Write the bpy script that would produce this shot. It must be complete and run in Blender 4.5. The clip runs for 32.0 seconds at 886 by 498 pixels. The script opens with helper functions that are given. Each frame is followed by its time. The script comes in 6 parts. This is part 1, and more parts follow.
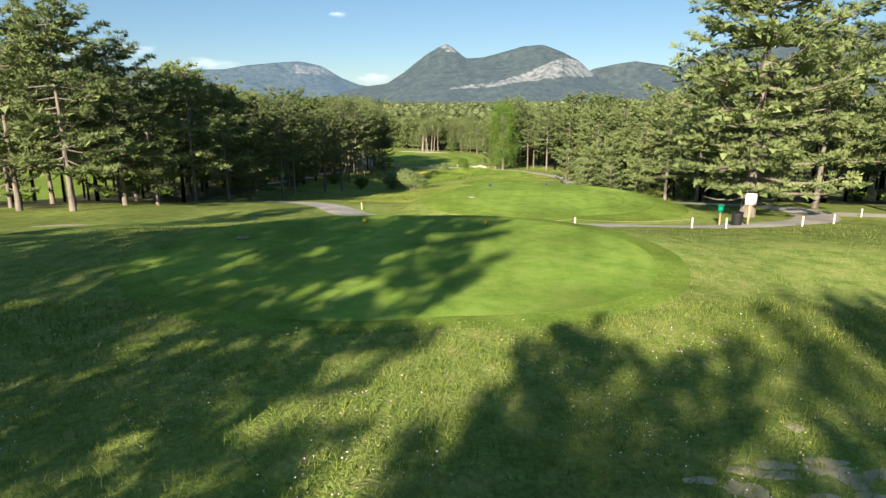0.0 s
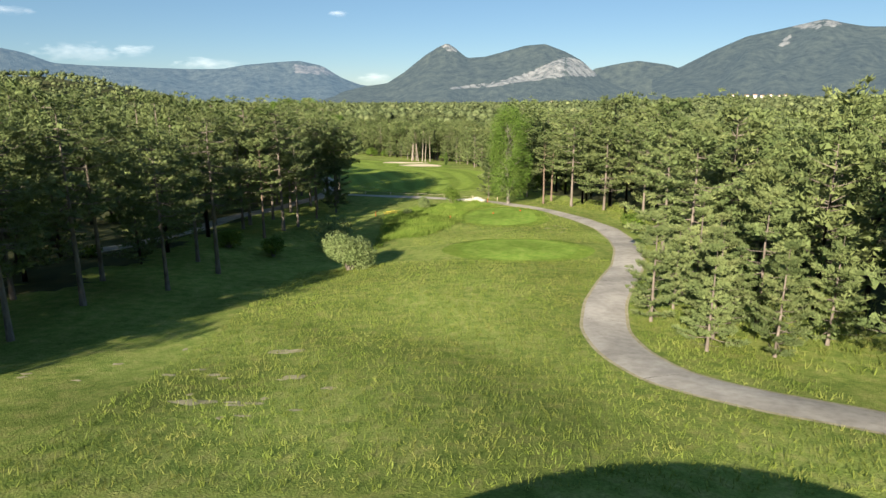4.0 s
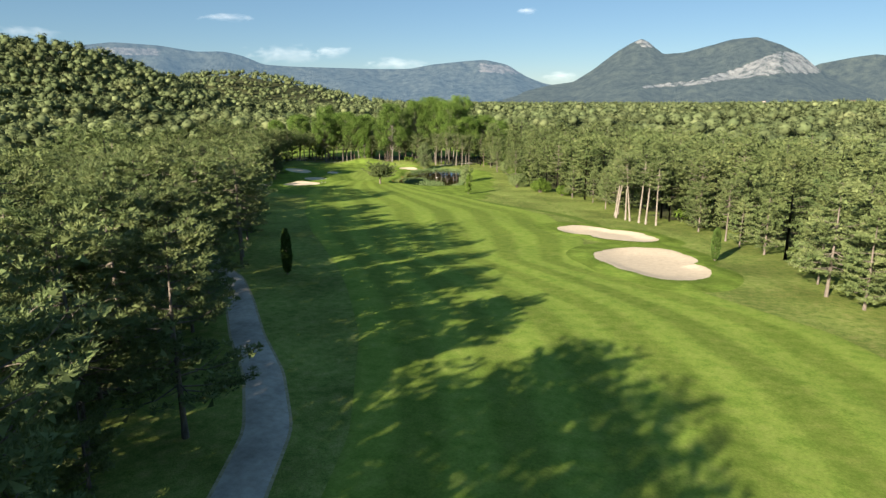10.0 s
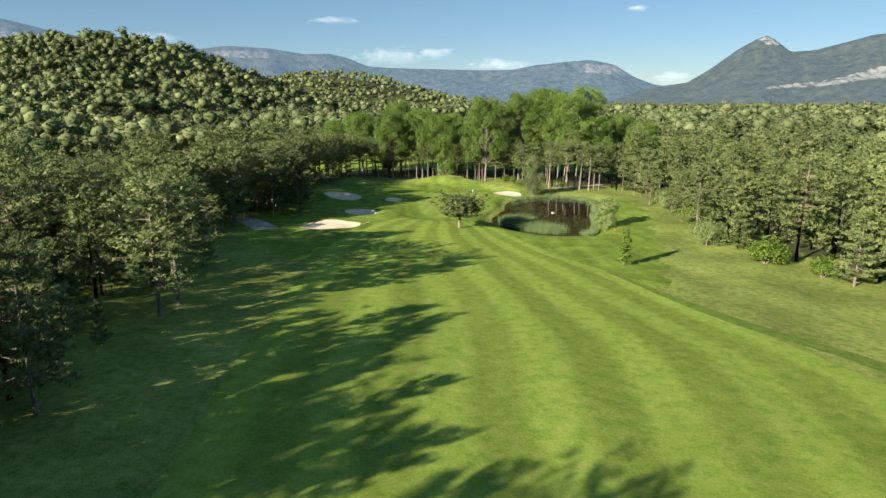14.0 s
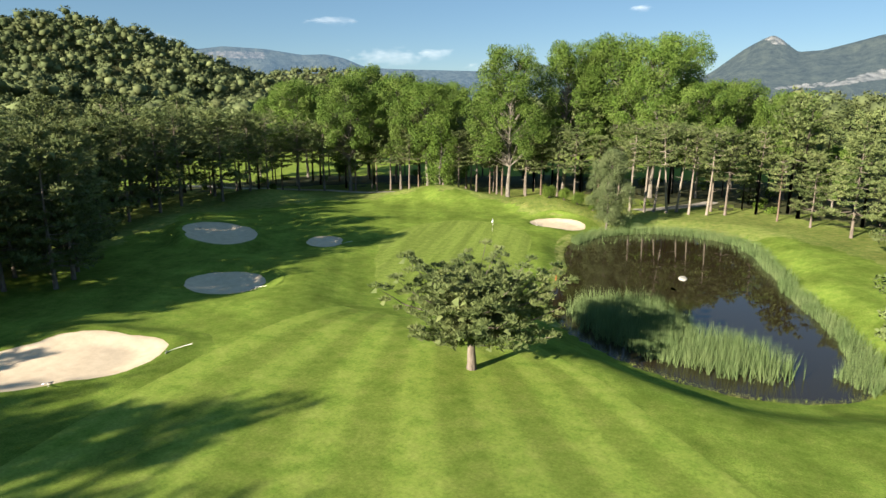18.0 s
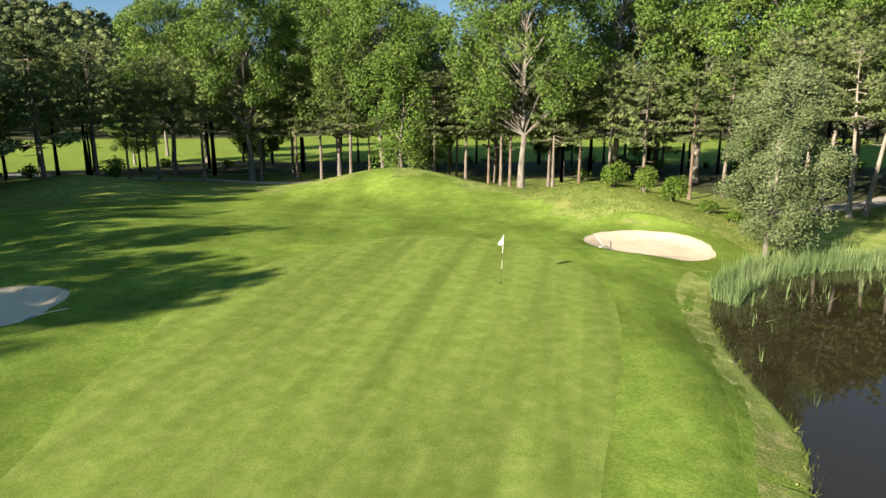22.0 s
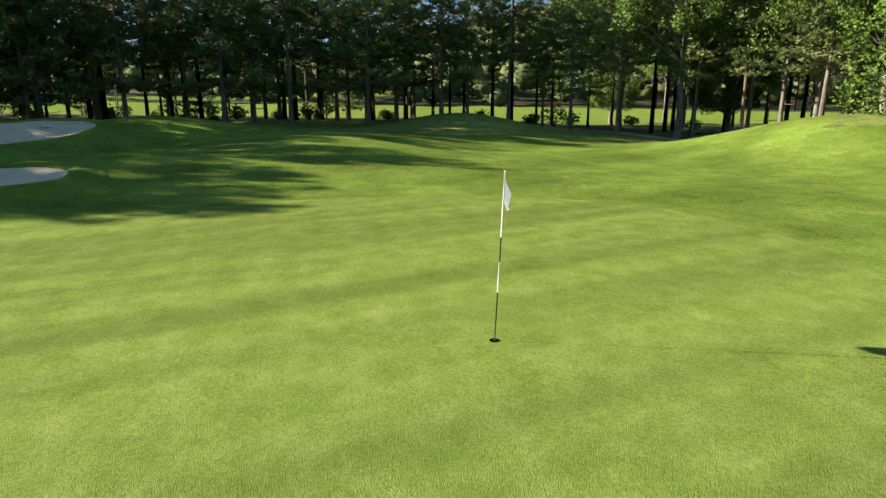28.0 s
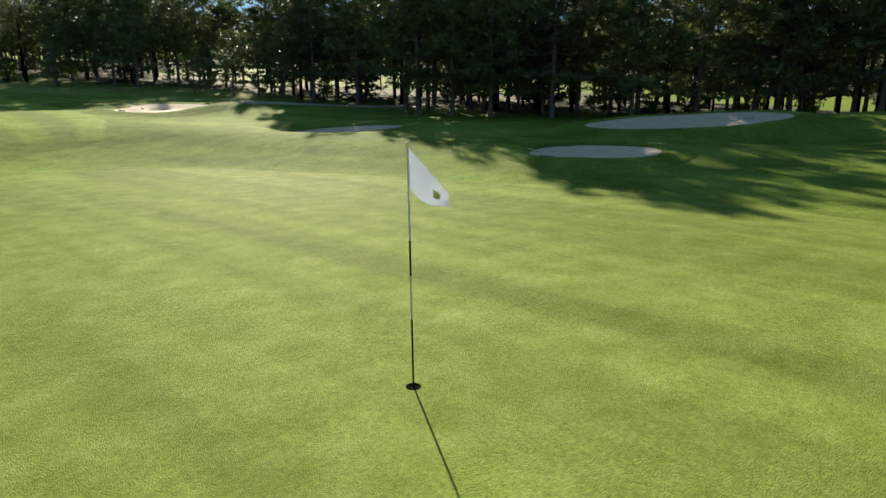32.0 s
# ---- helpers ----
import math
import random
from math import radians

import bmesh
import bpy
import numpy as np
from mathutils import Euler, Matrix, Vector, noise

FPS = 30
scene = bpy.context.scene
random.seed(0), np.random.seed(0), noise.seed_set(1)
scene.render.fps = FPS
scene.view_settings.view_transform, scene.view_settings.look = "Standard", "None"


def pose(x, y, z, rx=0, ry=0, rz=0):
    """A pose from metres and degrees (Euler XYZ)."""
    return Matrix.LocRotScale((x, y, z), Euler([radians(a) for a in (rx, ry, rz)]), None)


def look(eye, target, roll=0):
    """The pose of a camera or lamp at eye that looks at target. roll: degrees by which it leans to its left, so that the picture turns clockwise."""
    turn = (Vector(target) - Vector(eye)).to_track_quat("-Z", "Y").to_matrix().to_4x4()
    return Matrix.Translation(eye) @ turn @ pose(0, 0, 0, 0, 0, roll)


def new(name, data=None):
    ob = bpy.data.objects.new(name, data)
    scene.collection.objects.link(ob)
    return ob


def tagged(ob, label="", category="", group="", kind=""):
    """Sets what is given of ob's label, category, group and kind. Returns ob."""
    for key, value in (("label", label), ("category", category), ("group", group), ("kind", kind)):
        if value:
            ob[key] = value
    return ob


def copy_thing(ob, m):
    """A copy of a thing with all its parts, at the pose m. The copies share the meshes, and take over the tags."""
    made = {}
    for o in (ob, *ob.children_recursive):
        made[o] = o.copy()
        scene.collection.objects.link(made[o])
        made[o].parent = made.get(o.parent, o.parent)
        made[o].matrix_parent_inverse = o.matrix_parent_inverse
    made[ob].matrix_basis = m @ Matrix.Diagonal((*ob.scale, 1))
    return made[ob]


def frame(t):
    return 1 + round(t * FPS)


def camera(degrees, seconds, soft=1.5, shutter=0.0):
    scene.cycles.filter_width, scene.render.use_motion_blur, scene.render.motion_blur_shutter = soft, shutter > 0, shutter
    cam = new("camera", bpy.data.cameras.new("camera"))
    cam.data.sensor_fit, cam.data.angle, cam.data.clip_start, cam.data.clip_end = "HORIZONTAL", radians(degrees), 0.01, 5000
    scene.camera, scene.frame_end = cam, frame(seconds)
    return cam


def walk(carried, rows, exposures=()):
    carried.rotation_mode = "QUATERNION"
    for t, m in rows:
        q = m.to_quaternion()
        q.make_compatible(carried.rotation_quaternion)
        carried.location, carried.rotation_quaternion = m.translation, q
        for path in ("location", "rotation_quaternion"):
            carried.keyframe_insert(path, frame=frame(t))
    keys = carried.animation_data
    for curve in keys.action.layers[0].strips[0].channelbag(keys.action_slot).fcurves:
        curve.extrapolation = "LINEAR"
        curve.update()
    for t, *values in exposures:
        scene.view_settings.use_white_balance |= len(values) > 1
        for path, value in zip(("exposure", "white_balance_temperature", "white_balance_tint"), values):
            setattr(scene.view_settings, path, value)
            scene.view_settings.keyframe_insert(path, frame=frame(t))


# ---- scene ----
cam = camera(70.1, 32.0)
PATH = [
    (0, (-0.02, -0.06, 29.01), (-0.02, 9.65, 26.60), 0.0),
    (0.5, (0.35, 3.89, 29.20), (0.35, 13.60, 26.80), 0.0),
    (1, (0.79, 8.35, 29.35), (0.78, 18.06, 26.95), 0.0),
    (1.5, (1.28, 13.27, 29.46), (1.25, 22.98, 27.05), 0.0),
    (2, (1.76, 18.57, 29.50), (1.73, 28.27, 27.09), 0.0),
    (2.5, (2.20, 24.11, 29.47), (2.18, 33.82, 27.06), 0.0),
    (3, (2.60, 29.83, 29.38), (2.59, 39.54, 26.97), 0.0),
    (3.5, (2.94, 35.75, 29.28), (2.94, 45.45, 26.87), 0.0),
    (4, (3.22, 41.96, 29.20), (3.20, 51.66, 26.79), 0.0),
    (4.5, (3.41, 48.65, 29.17), (3.38, 58.35, 26.76), 0.0),
    (5, (3.54, 56.12, 29.18), (3.48, 65.82, 26.77), 0.0),
    (5.5, (3.62, 64.68, 29.16), (3.54, 74.38, 26.75), 0.0),
    (6, (3.66, 74.54, 29.06), (3.49, 84.24, 26.66), 0.0),
    (6.5, (3.55, 85.57, 28.88), (3.17, 95.27, 26.47), 0.0),
    (7, (3.12, 97.25, 28.69), (2.39, 106.92, 26.27), 0.0),
    (7.5, (2.23, 108.90, 28.54), (1.14, 118.54, 26.10), 0.0),
    (8, (0.84, 120.11, 28.43), (-0.58, 129.70, 25.98), 0.0),
    (8.5, (-1.02, 130.90, 28.30), (-2.74, 140.44, 25.84), 0.0),
    (9, (-3.21, 141.55, 28.10), (-5.23, 151.04, 25.64), 0.0),
    (9.5, (-5.53, 152.19, 27.78), (-7.89, 161.60, 25.35), 0.0),
    (10, (-7.89, 162.67, 27.40), (-10.61, 171.99, 24.98), 0.0),
    (10.5, (-10.32, 172.79, 27.02), (-13.43, 181.99, 24.61), 0.0),
    (11, (-13.01, 182.43, 26.69), (-16.47, 191.49, 24.29), 0.0),
    (11.5, (-16.08, 191.68, 26.40), (-19.81, 200.64, 24.00), 0.0),
    (12, (-19.48, 200.75, 26.09), (-23.38, 209.64, 23.69), 0.0),
    (12.5, (-23.12, 209.83, 25.72), (-27.12, 218.68, 23.32), 0.0),
    (13, (-26.93, 219.05, 25.23), (-30.98, 227.87, 22.82), 0.0),
    (13.5, (-30.86, 228.47, 24.57), (-34.96, 237.27, 22.17), 0.0),
    (14, (-34.86, 238.02, 23.75), (-38.99, 246.81, 21.36), 0.0),
    (14.5, (-38.88, 247.57, 22.78), (-43.01, 256.36, 20.41), 0.0),
    (15, (-42.89, 257.04, 21.72), (-47.02, 265.84, 19.36), 0.0),
    (15.5, (-46.90, 266.34, 20.58), (-51.02, 275.14, 18.23), 0.0),
    (16, (-50.92, 275.42, 19.39), (-55.05, 284.22, 17.05), 0.0),
    (16.5, (-54.97, 284.24, 18.19), (-59.10, 293.04, 15.84), 0.0),
    (17, (-59.02, 292.82, 17.04), (-63.15, 301.61, 14.70), 0.0),
    (17.5, (-63.00, 301.15, 16.05), (-67.13, 309.94, 13.70), 0.0),
    (18, (-66.71, 309.04, 15.25), (-70.84, 317.84, 12.90), 0.0),
    (18.5, (-69.97, 316.11, 14.57), (-74.09, 324.91, 12.21), 0.0),
    (19, (-72.72, 322.18, 13.88), (-76.83, 330.98, 11.52), 0.0),
    (19.5, (-75.15, 327.55, 13.12), (-79.24, 336.36, 10.76), 0.0),
    (20, (-77.45, 332.72, 12.26), (-81.53, 341.54, 9.91), 0.0),
    (20.5, (-79.60, 337.89, 11.24), (-83.67, 346.72, 8.93), 0.0),
    (21, (-81.38, 342.88, 10.03), (-85.45, 351.73, 7.74), 0.0),
    (21.5, (-82.62, 347.42, 8.60), (-86.67, 356.28, 6.32), 0.0),
    (22, (-83.29, 351.34, 7.07), (-87.35, 360.19, 4.79), 0.0),
    (22.5, (-83.56, 354.62, 5.67), (-87.62, 363.47, 3.38), 0.0),
    (23, (-83.63, 357.41, 4.60), (-87.73, 366.24, 2.28), 0.0),
    (23.5, (-83.64, 359.86, 3.90), (-87.91, 368.60, 1.57), 0.0),
    (24, (-83.69, 362.08, 3.51), (-88.38, 370.60, 1.16), 0.0),
    (24.5, (-83.81, 364.11, 3.27), (-89.23, 372.18, 0.92), 0.0),
    (25, (-83.99, 365.95, 3.07), (-90.31, 373.33, 0.71), 0.0),
    (25.5, (-84.18, 367.58, 2.88), (-91.36, 374.13, 0.52), 0.0),
    (26, (-84.35, 369.00, 2.73), (-92.21, 374.72, 0.36), 0.0),
    (26.5, (-84.49, 370.27, 2.63), (-92.85, 375.22, 0.24), 0.0),
    (27, (-84.60, 371.47, 2.56), (-93.37, 375.64, 0.16), 0.0),
    (27.5, (-84.72, 372.66, 2.51), (-93.84, 375.96, 0.09), 0.0),
    (28, (-84.88, 373.89, 2.44), (-94.32, 376.13, 0.03), 0.0),
    (28.5, (-85.12, 375.12, 2.37), (-94.78, 376.10, -0.04), 0.0),
    (29, (-85.48, 376.29, 2.29), (-95.18, 375.84, -0.11), 0.0),
    (29.5, (-85.96, 377.34, 2.22), (-95.47, 375.38, -0.17), 0.0),
    (30, (-86.53, 378.24, 2.15), (-95.62, 374.81, -0.24), 0.0),
    (30.5, (-87.17, 379.02, 2.09), (-95.61, 374.21, -0.30), 0.0),
    (31, (-87.86, 379.67, 2.03), (-95.45, 373.62, -0.36), 0.0),
    (31.5, (-88.57, 380.21, 1.97), (-95.16, 373.08, -0.42), 0.0),
    (32, (-89.30, 380.63, 1.92), (-94.76, 372.60, -0.47), 0.0),
]
walk(cam, [(t, look(eye, target, roll)) for t, eye, target, roll in PATH], exposures=[(0.0, 1.7), (2.5, 1.58), (13.0, 1.58), (17.0, 1.6), (22.5, 1.72), (25.0, 1.6), (28.0, 1.66), (31.0, 1.45), (32.0, 1.42)])

# ---- daylight: low afternoon sun from behind the first tee ----
SUN_YAW, SUN_UP = -21.0, 20.5
toward = Vector((math.sin(radians(-SUN_YAW)), math.cos(radians(-SUN_YAW)), 0)) * math.cos(radians(SUN_UP)) - Vector((0, 0, math.sin(radians(SUN_UP))))
sun = new("sun", bpy.data.lights.new("sun", "SUN"))
sun.data.energy, sun.data.angle, sun.data.color = 5.0, radians(0.6), (1.0, 0.87, 0.68)
sun.matrix_world = look((0, 0, 200), Vector((0, 0, 200)) + toward)
world = bpy.data.worlds.new("sky")
scene.world = world
world.use_nodes = True
wn = world.node_tree.nodes
sky = wn.new("ShaderNodeTexSky")
sky.sky_type, sky.sun_disc = "NISHITA", False
sky.sun_elevation, sky.sun_rotation = radians(SUN_UP), math.atan2(-toward.x, -toward.y)
sky.altitude, sky.air_density, sky.dust_density, sky.ozone_density = 1800, 1.0, 0.05, 3.5
veil = wn.new("ShaderNodeMix")
veil.data_type = "RGBA"
veil.inputs["Factor"].default_value = 0.26
veil.inputs["B"].default_value = (3.1, 6.0, 7.9, 1)
world.node_tree.links.new(sky.outputs[0], veil.inputs["A"])
world.node_tree.links.new(veil.outputs["Result"], wn["Background"].inputs[0])
wn["Background"].inputs[1].default_value = 0.0325


# ---- materials ----
def material(name, colours, scale=1.0, rough=0.9, bump=0.0, bump_scale=None, big=None, island=0.0, each=0.0, translucent=0.0, spec=0.2, metal=0.0, stretch=None, grain=None, streak=None):
    """Noise between the colours at one scale, blotches at a second (big), random shade per island or per object."""
    m = bpy.data.materials.new(name)
    m.use_nodes = True
    n, l = m.node_tree.nodes, m.node_tree.links
    b = n["Principled BSDF"]
    b.inputs["Roughness"].default_value = rough
    b.inputs["Specular IOR Level"].default_value = spec
    b.inputs["Metallic"].default_value = metal
    geo = n.new("ShaderNodeNewGeometry")
    vec = geo.outputs["Position"]
    if stretch:
        mp = n.new("ShaderNodeMapping")
        mp.inputs["Scale"].default_value = stretch
        l.new(vec, mp.inputs[0])
        vec = mp.outputs[0]
    t = n.new("ShaderNodeTexNoise")
    t.inputs["Scale"].default_value, t.inputs["Detail"].default_value = scale, 6
    t.inputs["Roughness"].default_value = 0.65
    l.new(vec, t.inputs["Vector"])
    r = n.new("ShaderNodeValToRGB")
    e = r.color_ramp.elements
    while len(e) < len(colours):
        e.new(0.5)
    for i, c in enumerate(colours):
        e[i].position = 0.3 + 0.4 * i / max(1, len(colours) - 1)
        e[i].color = (*c, 1)
    l.new(t.outputs["Fac"], r.inputs["Fac"])
    out = r.outputs["Color"]

    def times(out, value, low, high):
        mr = n.new("ShaderNodeMapRange")
        mr.inputs["To Min"].default_value, mr.inputs["To Max"].default_value = low, high
        l.new(value, mr.inputs["Value"])
        mx = n.new("ShaderNodeMix")
        mx.data_type, mx.blend_type = "RGBA", "MULTIPLY"
        mx.inputs["Factor"].default_value = 1
        l.new(out, mx.inputs["A"])
        cmb = n.new("ShaderNodeCombineColor")
        for k in range(3):
            l.new(mr.outputs[0], cmb.inputs[k])
        l.new(cmb.outputs[0], mx.inputs["B"])
        return mx.outputs["Result"]

    if big:
        t2 = n.new("ShaderNodeTexNoise")
        t2.inputs["Scale"].default_value, t2.inputs["Detail"].default_value = big, 4
        l.new(geo.outputs["Position"], t2.inputs["Vector"])
        mr = n.new("ShaderNodeMapRange")
        mr.inputs["From Min"].default_value, mr.inputs["From Max"].default_value = 0.35, 0.65
        l.new(t2.outputs["Fac"], mr.inputs["Value"])
        out = times(out, mr.outputs[0], 0.78, 1.22)
    if grain:
        t4 = n.new("ShaderNodeTexNoise")
        t4.inputs["Scale"].default_value, t4.inputs["Detail"].default_value, t4.inputs["Roughness"].default_value = grain[0], 4, 0.75
        l.new(geo.outputs["Position"], t4.inputs["Vector"])
        mr = n.new("ShaderNodeMapRange")
        mr.inputs["From Min"].default_value, mr.inputs["From Max"].default_value = 0.33, 0.67
        l.new(t4.outputs["Fac"], mr.inputs["Value"])
        out = times(out, mr.outputs[0], 1 - grain[1], 1 + grain[1])
    if streak:
        mp = n.new("ShaderNodeMapping")
        turned = n.new("ShaderNodeMapping")
        turned.inputs["Rotation"].default_value = (0, 0, radians(streak[0]))
        l.new(geo.outputs["Position"], turned.inputs[0])
        mp.inputs["Scale"].default_value = (streak[1], streak[1] * 0.045, 0.1)
        l.new(turned.outputs[0], mp.inputs[0])
        t5 = n.new("ShaderNodeTexNoise")
        t5.inputs["Scale"].default_value, t5.inputs["Detail"].default_value = 1, 3
        l.new(mp.outputs[0], t5.inputs["Vector"])
        mr = n.new("ShaderNodeMapRange")
        mr.inputs["From Min"].default_value, mr.inputs["From Max"].default_value = 0.35, 0.65
        l.new(t5.outputs["Fac"], mr.inputs["Value"])
        out = times(out, mr.outputs[0], 1 - streak[2], 1 + streak[2])
    if island:
        out = times(out, geo.outputs["Random Per Island"], 1 - island, 1 + island)
    if each:
        oi = n.new("ShaderNodeObjectInfo")
        out = times(out, oi.outputs["Random"], 1 - each, 1 + each)
    l.new(out, b.inputs["Base Color"])
    if bump:
        t3 = n.new("ShaderNodeTexNoise")
        t3.inputs["Scale"].default_value, t3.inputs["Detail"].default_value = bump_scale or scale * 4, 5
        l.new(vec, t3.inputs["Vector"])
        bp = n.new("ShaderNodeBump")
        bp.inputs["Strength"].default_value, bp.inputs["Distance"].default_value = bump, 0.05
        l.new(t3.outputs["Fac"], bp.inputs["Height"])
        l.new(bp.outputs[0], b.inputs["Normal"])
    if translucent:
        tr = n.new("ShaderNodeBsdfTranslucent")
        ms = n.new("ShaderNodeMixShader")
        ms.inputs[0].default_value = translucent
        l.new(out, tr.inputs["Color"])
        l.new(b.outputs[0], ms.inputs[1])
        l.new(tr.outputs[0], ms.inputs[2])
        l.new(ms.outputs[0], n["Material Output"].inputs["Surface"])
    return m


M = {}
M["rough"] = material("rough_grass", [(0.100, 0.155, 0.034), (0.180, 0.228, 0.059), (0.259, 0.268, 0.093)], 1.3, 0.95, 0.9, 14, 0.12, grain=(9, 0.3), spec=0.02)
M["mown"] = material("mown_grass", [(0.117, 0.190, 0.030), (0.175, 0.245, 0.046), (0.221, 0.275, 0.064)], 0.9, 0.9, 0.45, 30, None, grain=(6, 0.2), spec=0.02)
M["tee"] = material("tee_grass", [(0.111, 0.190, 0.030), (0.157, 0.240, 0.043), (0.204, 0.265, 0.064)], 1.6, 0.9, 0.25, 40, 0.25, grain=(14, 0.12), streak=(10, 1.2, 0.07), spec=0.02)
M["putting"] = material("putting_grass", [(0.128, 0.186, 0.032), (0.168, 0.23, 0.048), (0.212, 0.27, 0.07)], 1.7, 0.85, 0.5, 80, None, grain=(24, 0.26), streak=(-13, 1.0, 0.17), spec=0.02)
M["apron"] = material("apron_grass", [(0.102, 0.166, 0.026), (0.140, 0.206, 0.036), (0.180, 0.238, 0.049)], 1.4, 0.9, 0.5, 40, 0.3, grain=(10, 0.26), streak=(-30, 0.6, 0.1), spec=0.02)
M["tee_ring"] = material("tee_ring_grass", [(0.1, 0.172, 0.027), (0.14, 0.215, 0.038), (0.18, 0.243, 0.056)], 1.6, 0.9, 0.3, 40, 0.25, grain=(12, 0.2), spec=0.02)
# forest litter, with shade under the crowns worked into its dark colour
M["shade_toned_floor"] = material("shade_toned_floor", [(0.03, 0.04, 0.014), (0.052, 0.06, 0.022), (0.085, 0.085, 0.034)], 0.5, 1.0, 0.8, 4, 0.05)
M["asphalt"] = material("path_asphalt", [(0.28, 0.262, 0.238), (0.35, 0.33, 0.305), (0.41, 0.39, 0.36)], 2.2, 0.9, 0.25, 40, 0.3)
M["sand"] = material("bunker_sand", [(0.52, 0.43, 0.32), (0.59, 0.495, 0.375), (0.65, 0.555, 0.43)], 1.6, 0.95, 0.4, 12, grain=(20, 0.08))
M["dirt"] = material("bare_earth", [(0.22, 0.21, 0.11), (0.32, 0.29, 0.19), (0.42, 0.385, 0.29)], 2.5, 1.0, 0.5, 9)
M["straw"] = material("dry_bank", [(0.125, 0.185, 0.032), (0.175, 0.215, 0.05), (0.30, 0.29, 0.125)], 1.6, 1.0, 0.7, 12, 0.4, grain=(16, 0.3))
M["needles"] = material("pine_needles", [(0.07, 0.105, 0.039), (0.132, 0.17, 0.066), (0.215, 0.246, 0.102)], 0.45, 0.6, 0, island=0.13, each=0.2, translucent=0.18, spec=0.12)
M["canopy"] = material("pine_canopy", [(0.066, 0.1, 0.036), (0.12, 0.155, 0.058), (0.19, 0.22, 0.087)], 0.16, 0.7, 0, big=0.03, island=0.13, translucent=0.16, spec=0.1, grain=(0.7, 0.22))
# pine canopy colours with crown self-shade and distance haze mixed in: darker, bluer
M["hazed_hill_wood"] = material("hazed_hill_leaves", [(0.06, 0.086, 0.04), (0.105, 0.132, 0.06), (0.165, 0.188, 0.088)], 0.05, 0.8, 0, big=0.015, island=0.12, translucent=0.06, spec=0.05, grain=(0.25, 0.25))
M["bark"] = material("pine_bark", [(0.08, 0.067, 0.056), (0.155, 0.132, 0.112), (0.225, 0.196, 0.168)], 5, 0.95, 0.9, 9, stretch=(1, 1, 0.25))
M["bark_red"] = material("red_pine_bark", [(0.085, 0.064, 0.05), (0.15, 0.112, 0.086), (0.21, 0.162, 0.128)], 5, 0.95, 0.8, 9, stretch=(1, 1, 0.3))
# pine bark in a paler tone, with sunlight put into its colour
M["bark_pine"] = material("sunlit_pine_bark", [(0.14, 0.118, 0.097), (0.235, 0.205, 0.172), (0.31, 0.28, 0.245)], 5, 0.95, 0.8, 9, stretch=(1, 1, 0.3))
M["bark_pale"] = material("pale_bark", [(0.085, 0.076, 0.064), (0.165, 0.15, 0.13), (0.25, 0.235, 0.205)], 4, 0.9, 0.6, 9, stretch=(1, 1, 0.4))
M["poplar"] = material("poplar_leaves", [(0.055, 0.112, 0.018), (0.096, 0.16, 0.03), (0.15, 0.212, 0.052)], 0.4, 0.6, 0, island=0.2, each=0.14, translucent=0.17, spec=0.15)
M["birch"] = material("birch_leaves", [(0.068, 0.132, 0.022), (0.105, 0.175, 0.032), (0.148, 0.214, 0.05)], 0.6, 0.6, 0, island=0.22, translucent=0.25, spec=0.12)
M["willow"] = material("willow_leaves", [(0.12, 0.172, 0.06), (0.175, 0.228, 0.088), (0.235, 0.288, 0.122)], 0.6, 0.6, 0, island=0.25, translucent=0.25, spec=0.15)
M["grey_willow"] = material("grey_willow_leaves", [(0.09, 0.128, 0.056), (0.135, 0.175, 0.08), (0.185, 0.225, 0.108)], 0.6, 0.6, 0, island=0.15, translucent=0.25, spec=0.1)
M["bushleaf"] = material("bush_leaves", [(0.07, 0.125, 0.018), (0.11, 0.175, 0.028), (0.15, 0.215, 0.04)], 0.8, 0.6, 0, island=0.3, translucent=0.3, spec=0.15)
M["cypress"] = material("cypress_needles", [(0.055, 0.10, 0.02), (0.09, 0.14, 0.032)], 1.5, 0.7, 0, island=0.3, translucent=0.15)
M["reed"] = material("reed_leaves", [(0.10, 0.165, 0.06), (0.155, 0.225, 0.09), (0.22, 0.285, 0.125)], 0.5, 0.6, 0, island=0.3, translucent=0.3)
M["blades"] = material("grass_blades", [(0.12, 0.185, 0.028), (0.20, 0.25, 0.05), (0.30, 0.305, 0.09)], 0.5, 0.7, 0, big=0.15, island=0.3, translucent=0.45)
M["petal_white"] = material("white_petals", [(0.62, 0.62, 0.55), (0.72, 0.72, 0.66)], 3, 0.7, island=0.15)
M["petal_pink"] = material("pink_petals", [(0.48, 0.30, 0.36), (0.58, 0.40, 0.46)], 3, 0.7, island=0.15)
M["petal_yellow"] = material("yellow_petals", [(0.62, 0.46, 0.05), (0.70, 0.55, 0.08)], 3, 0.7, island=0.15)
M["seam"] = material("long_fringe_grass", [(0.075, 0.125, 0.022), (0.11, 0.165, 0.033), (0.15, 0.195, 0.05)], 1.3, 0.95, 0.9, 14, grain=(6, 0.3), spec=0.02)
M["stone"] = material("limestone", [(0.30, 0.285, 0.25), (0.42, 0.40, 0.36), (0.52, 0.50, 0.46)], 2, 0.9, 0.6, 8)
M["white"] = material("white_paint", [(0.74, 0.73, 0.70), (0.80, 0.79, 0.77)], 6, 0.5)
M["black"] = material("black_plastic", [(0.012, 0.012, 0.013), (0.02, 0.02, 0.022)], 6, 0.5)
M["dark"] = material("hole_shade_black", [(0.006, 0.006, 0.006), (0.01, 0.01, 0.01)], 6, 1.0, spec=0.0)
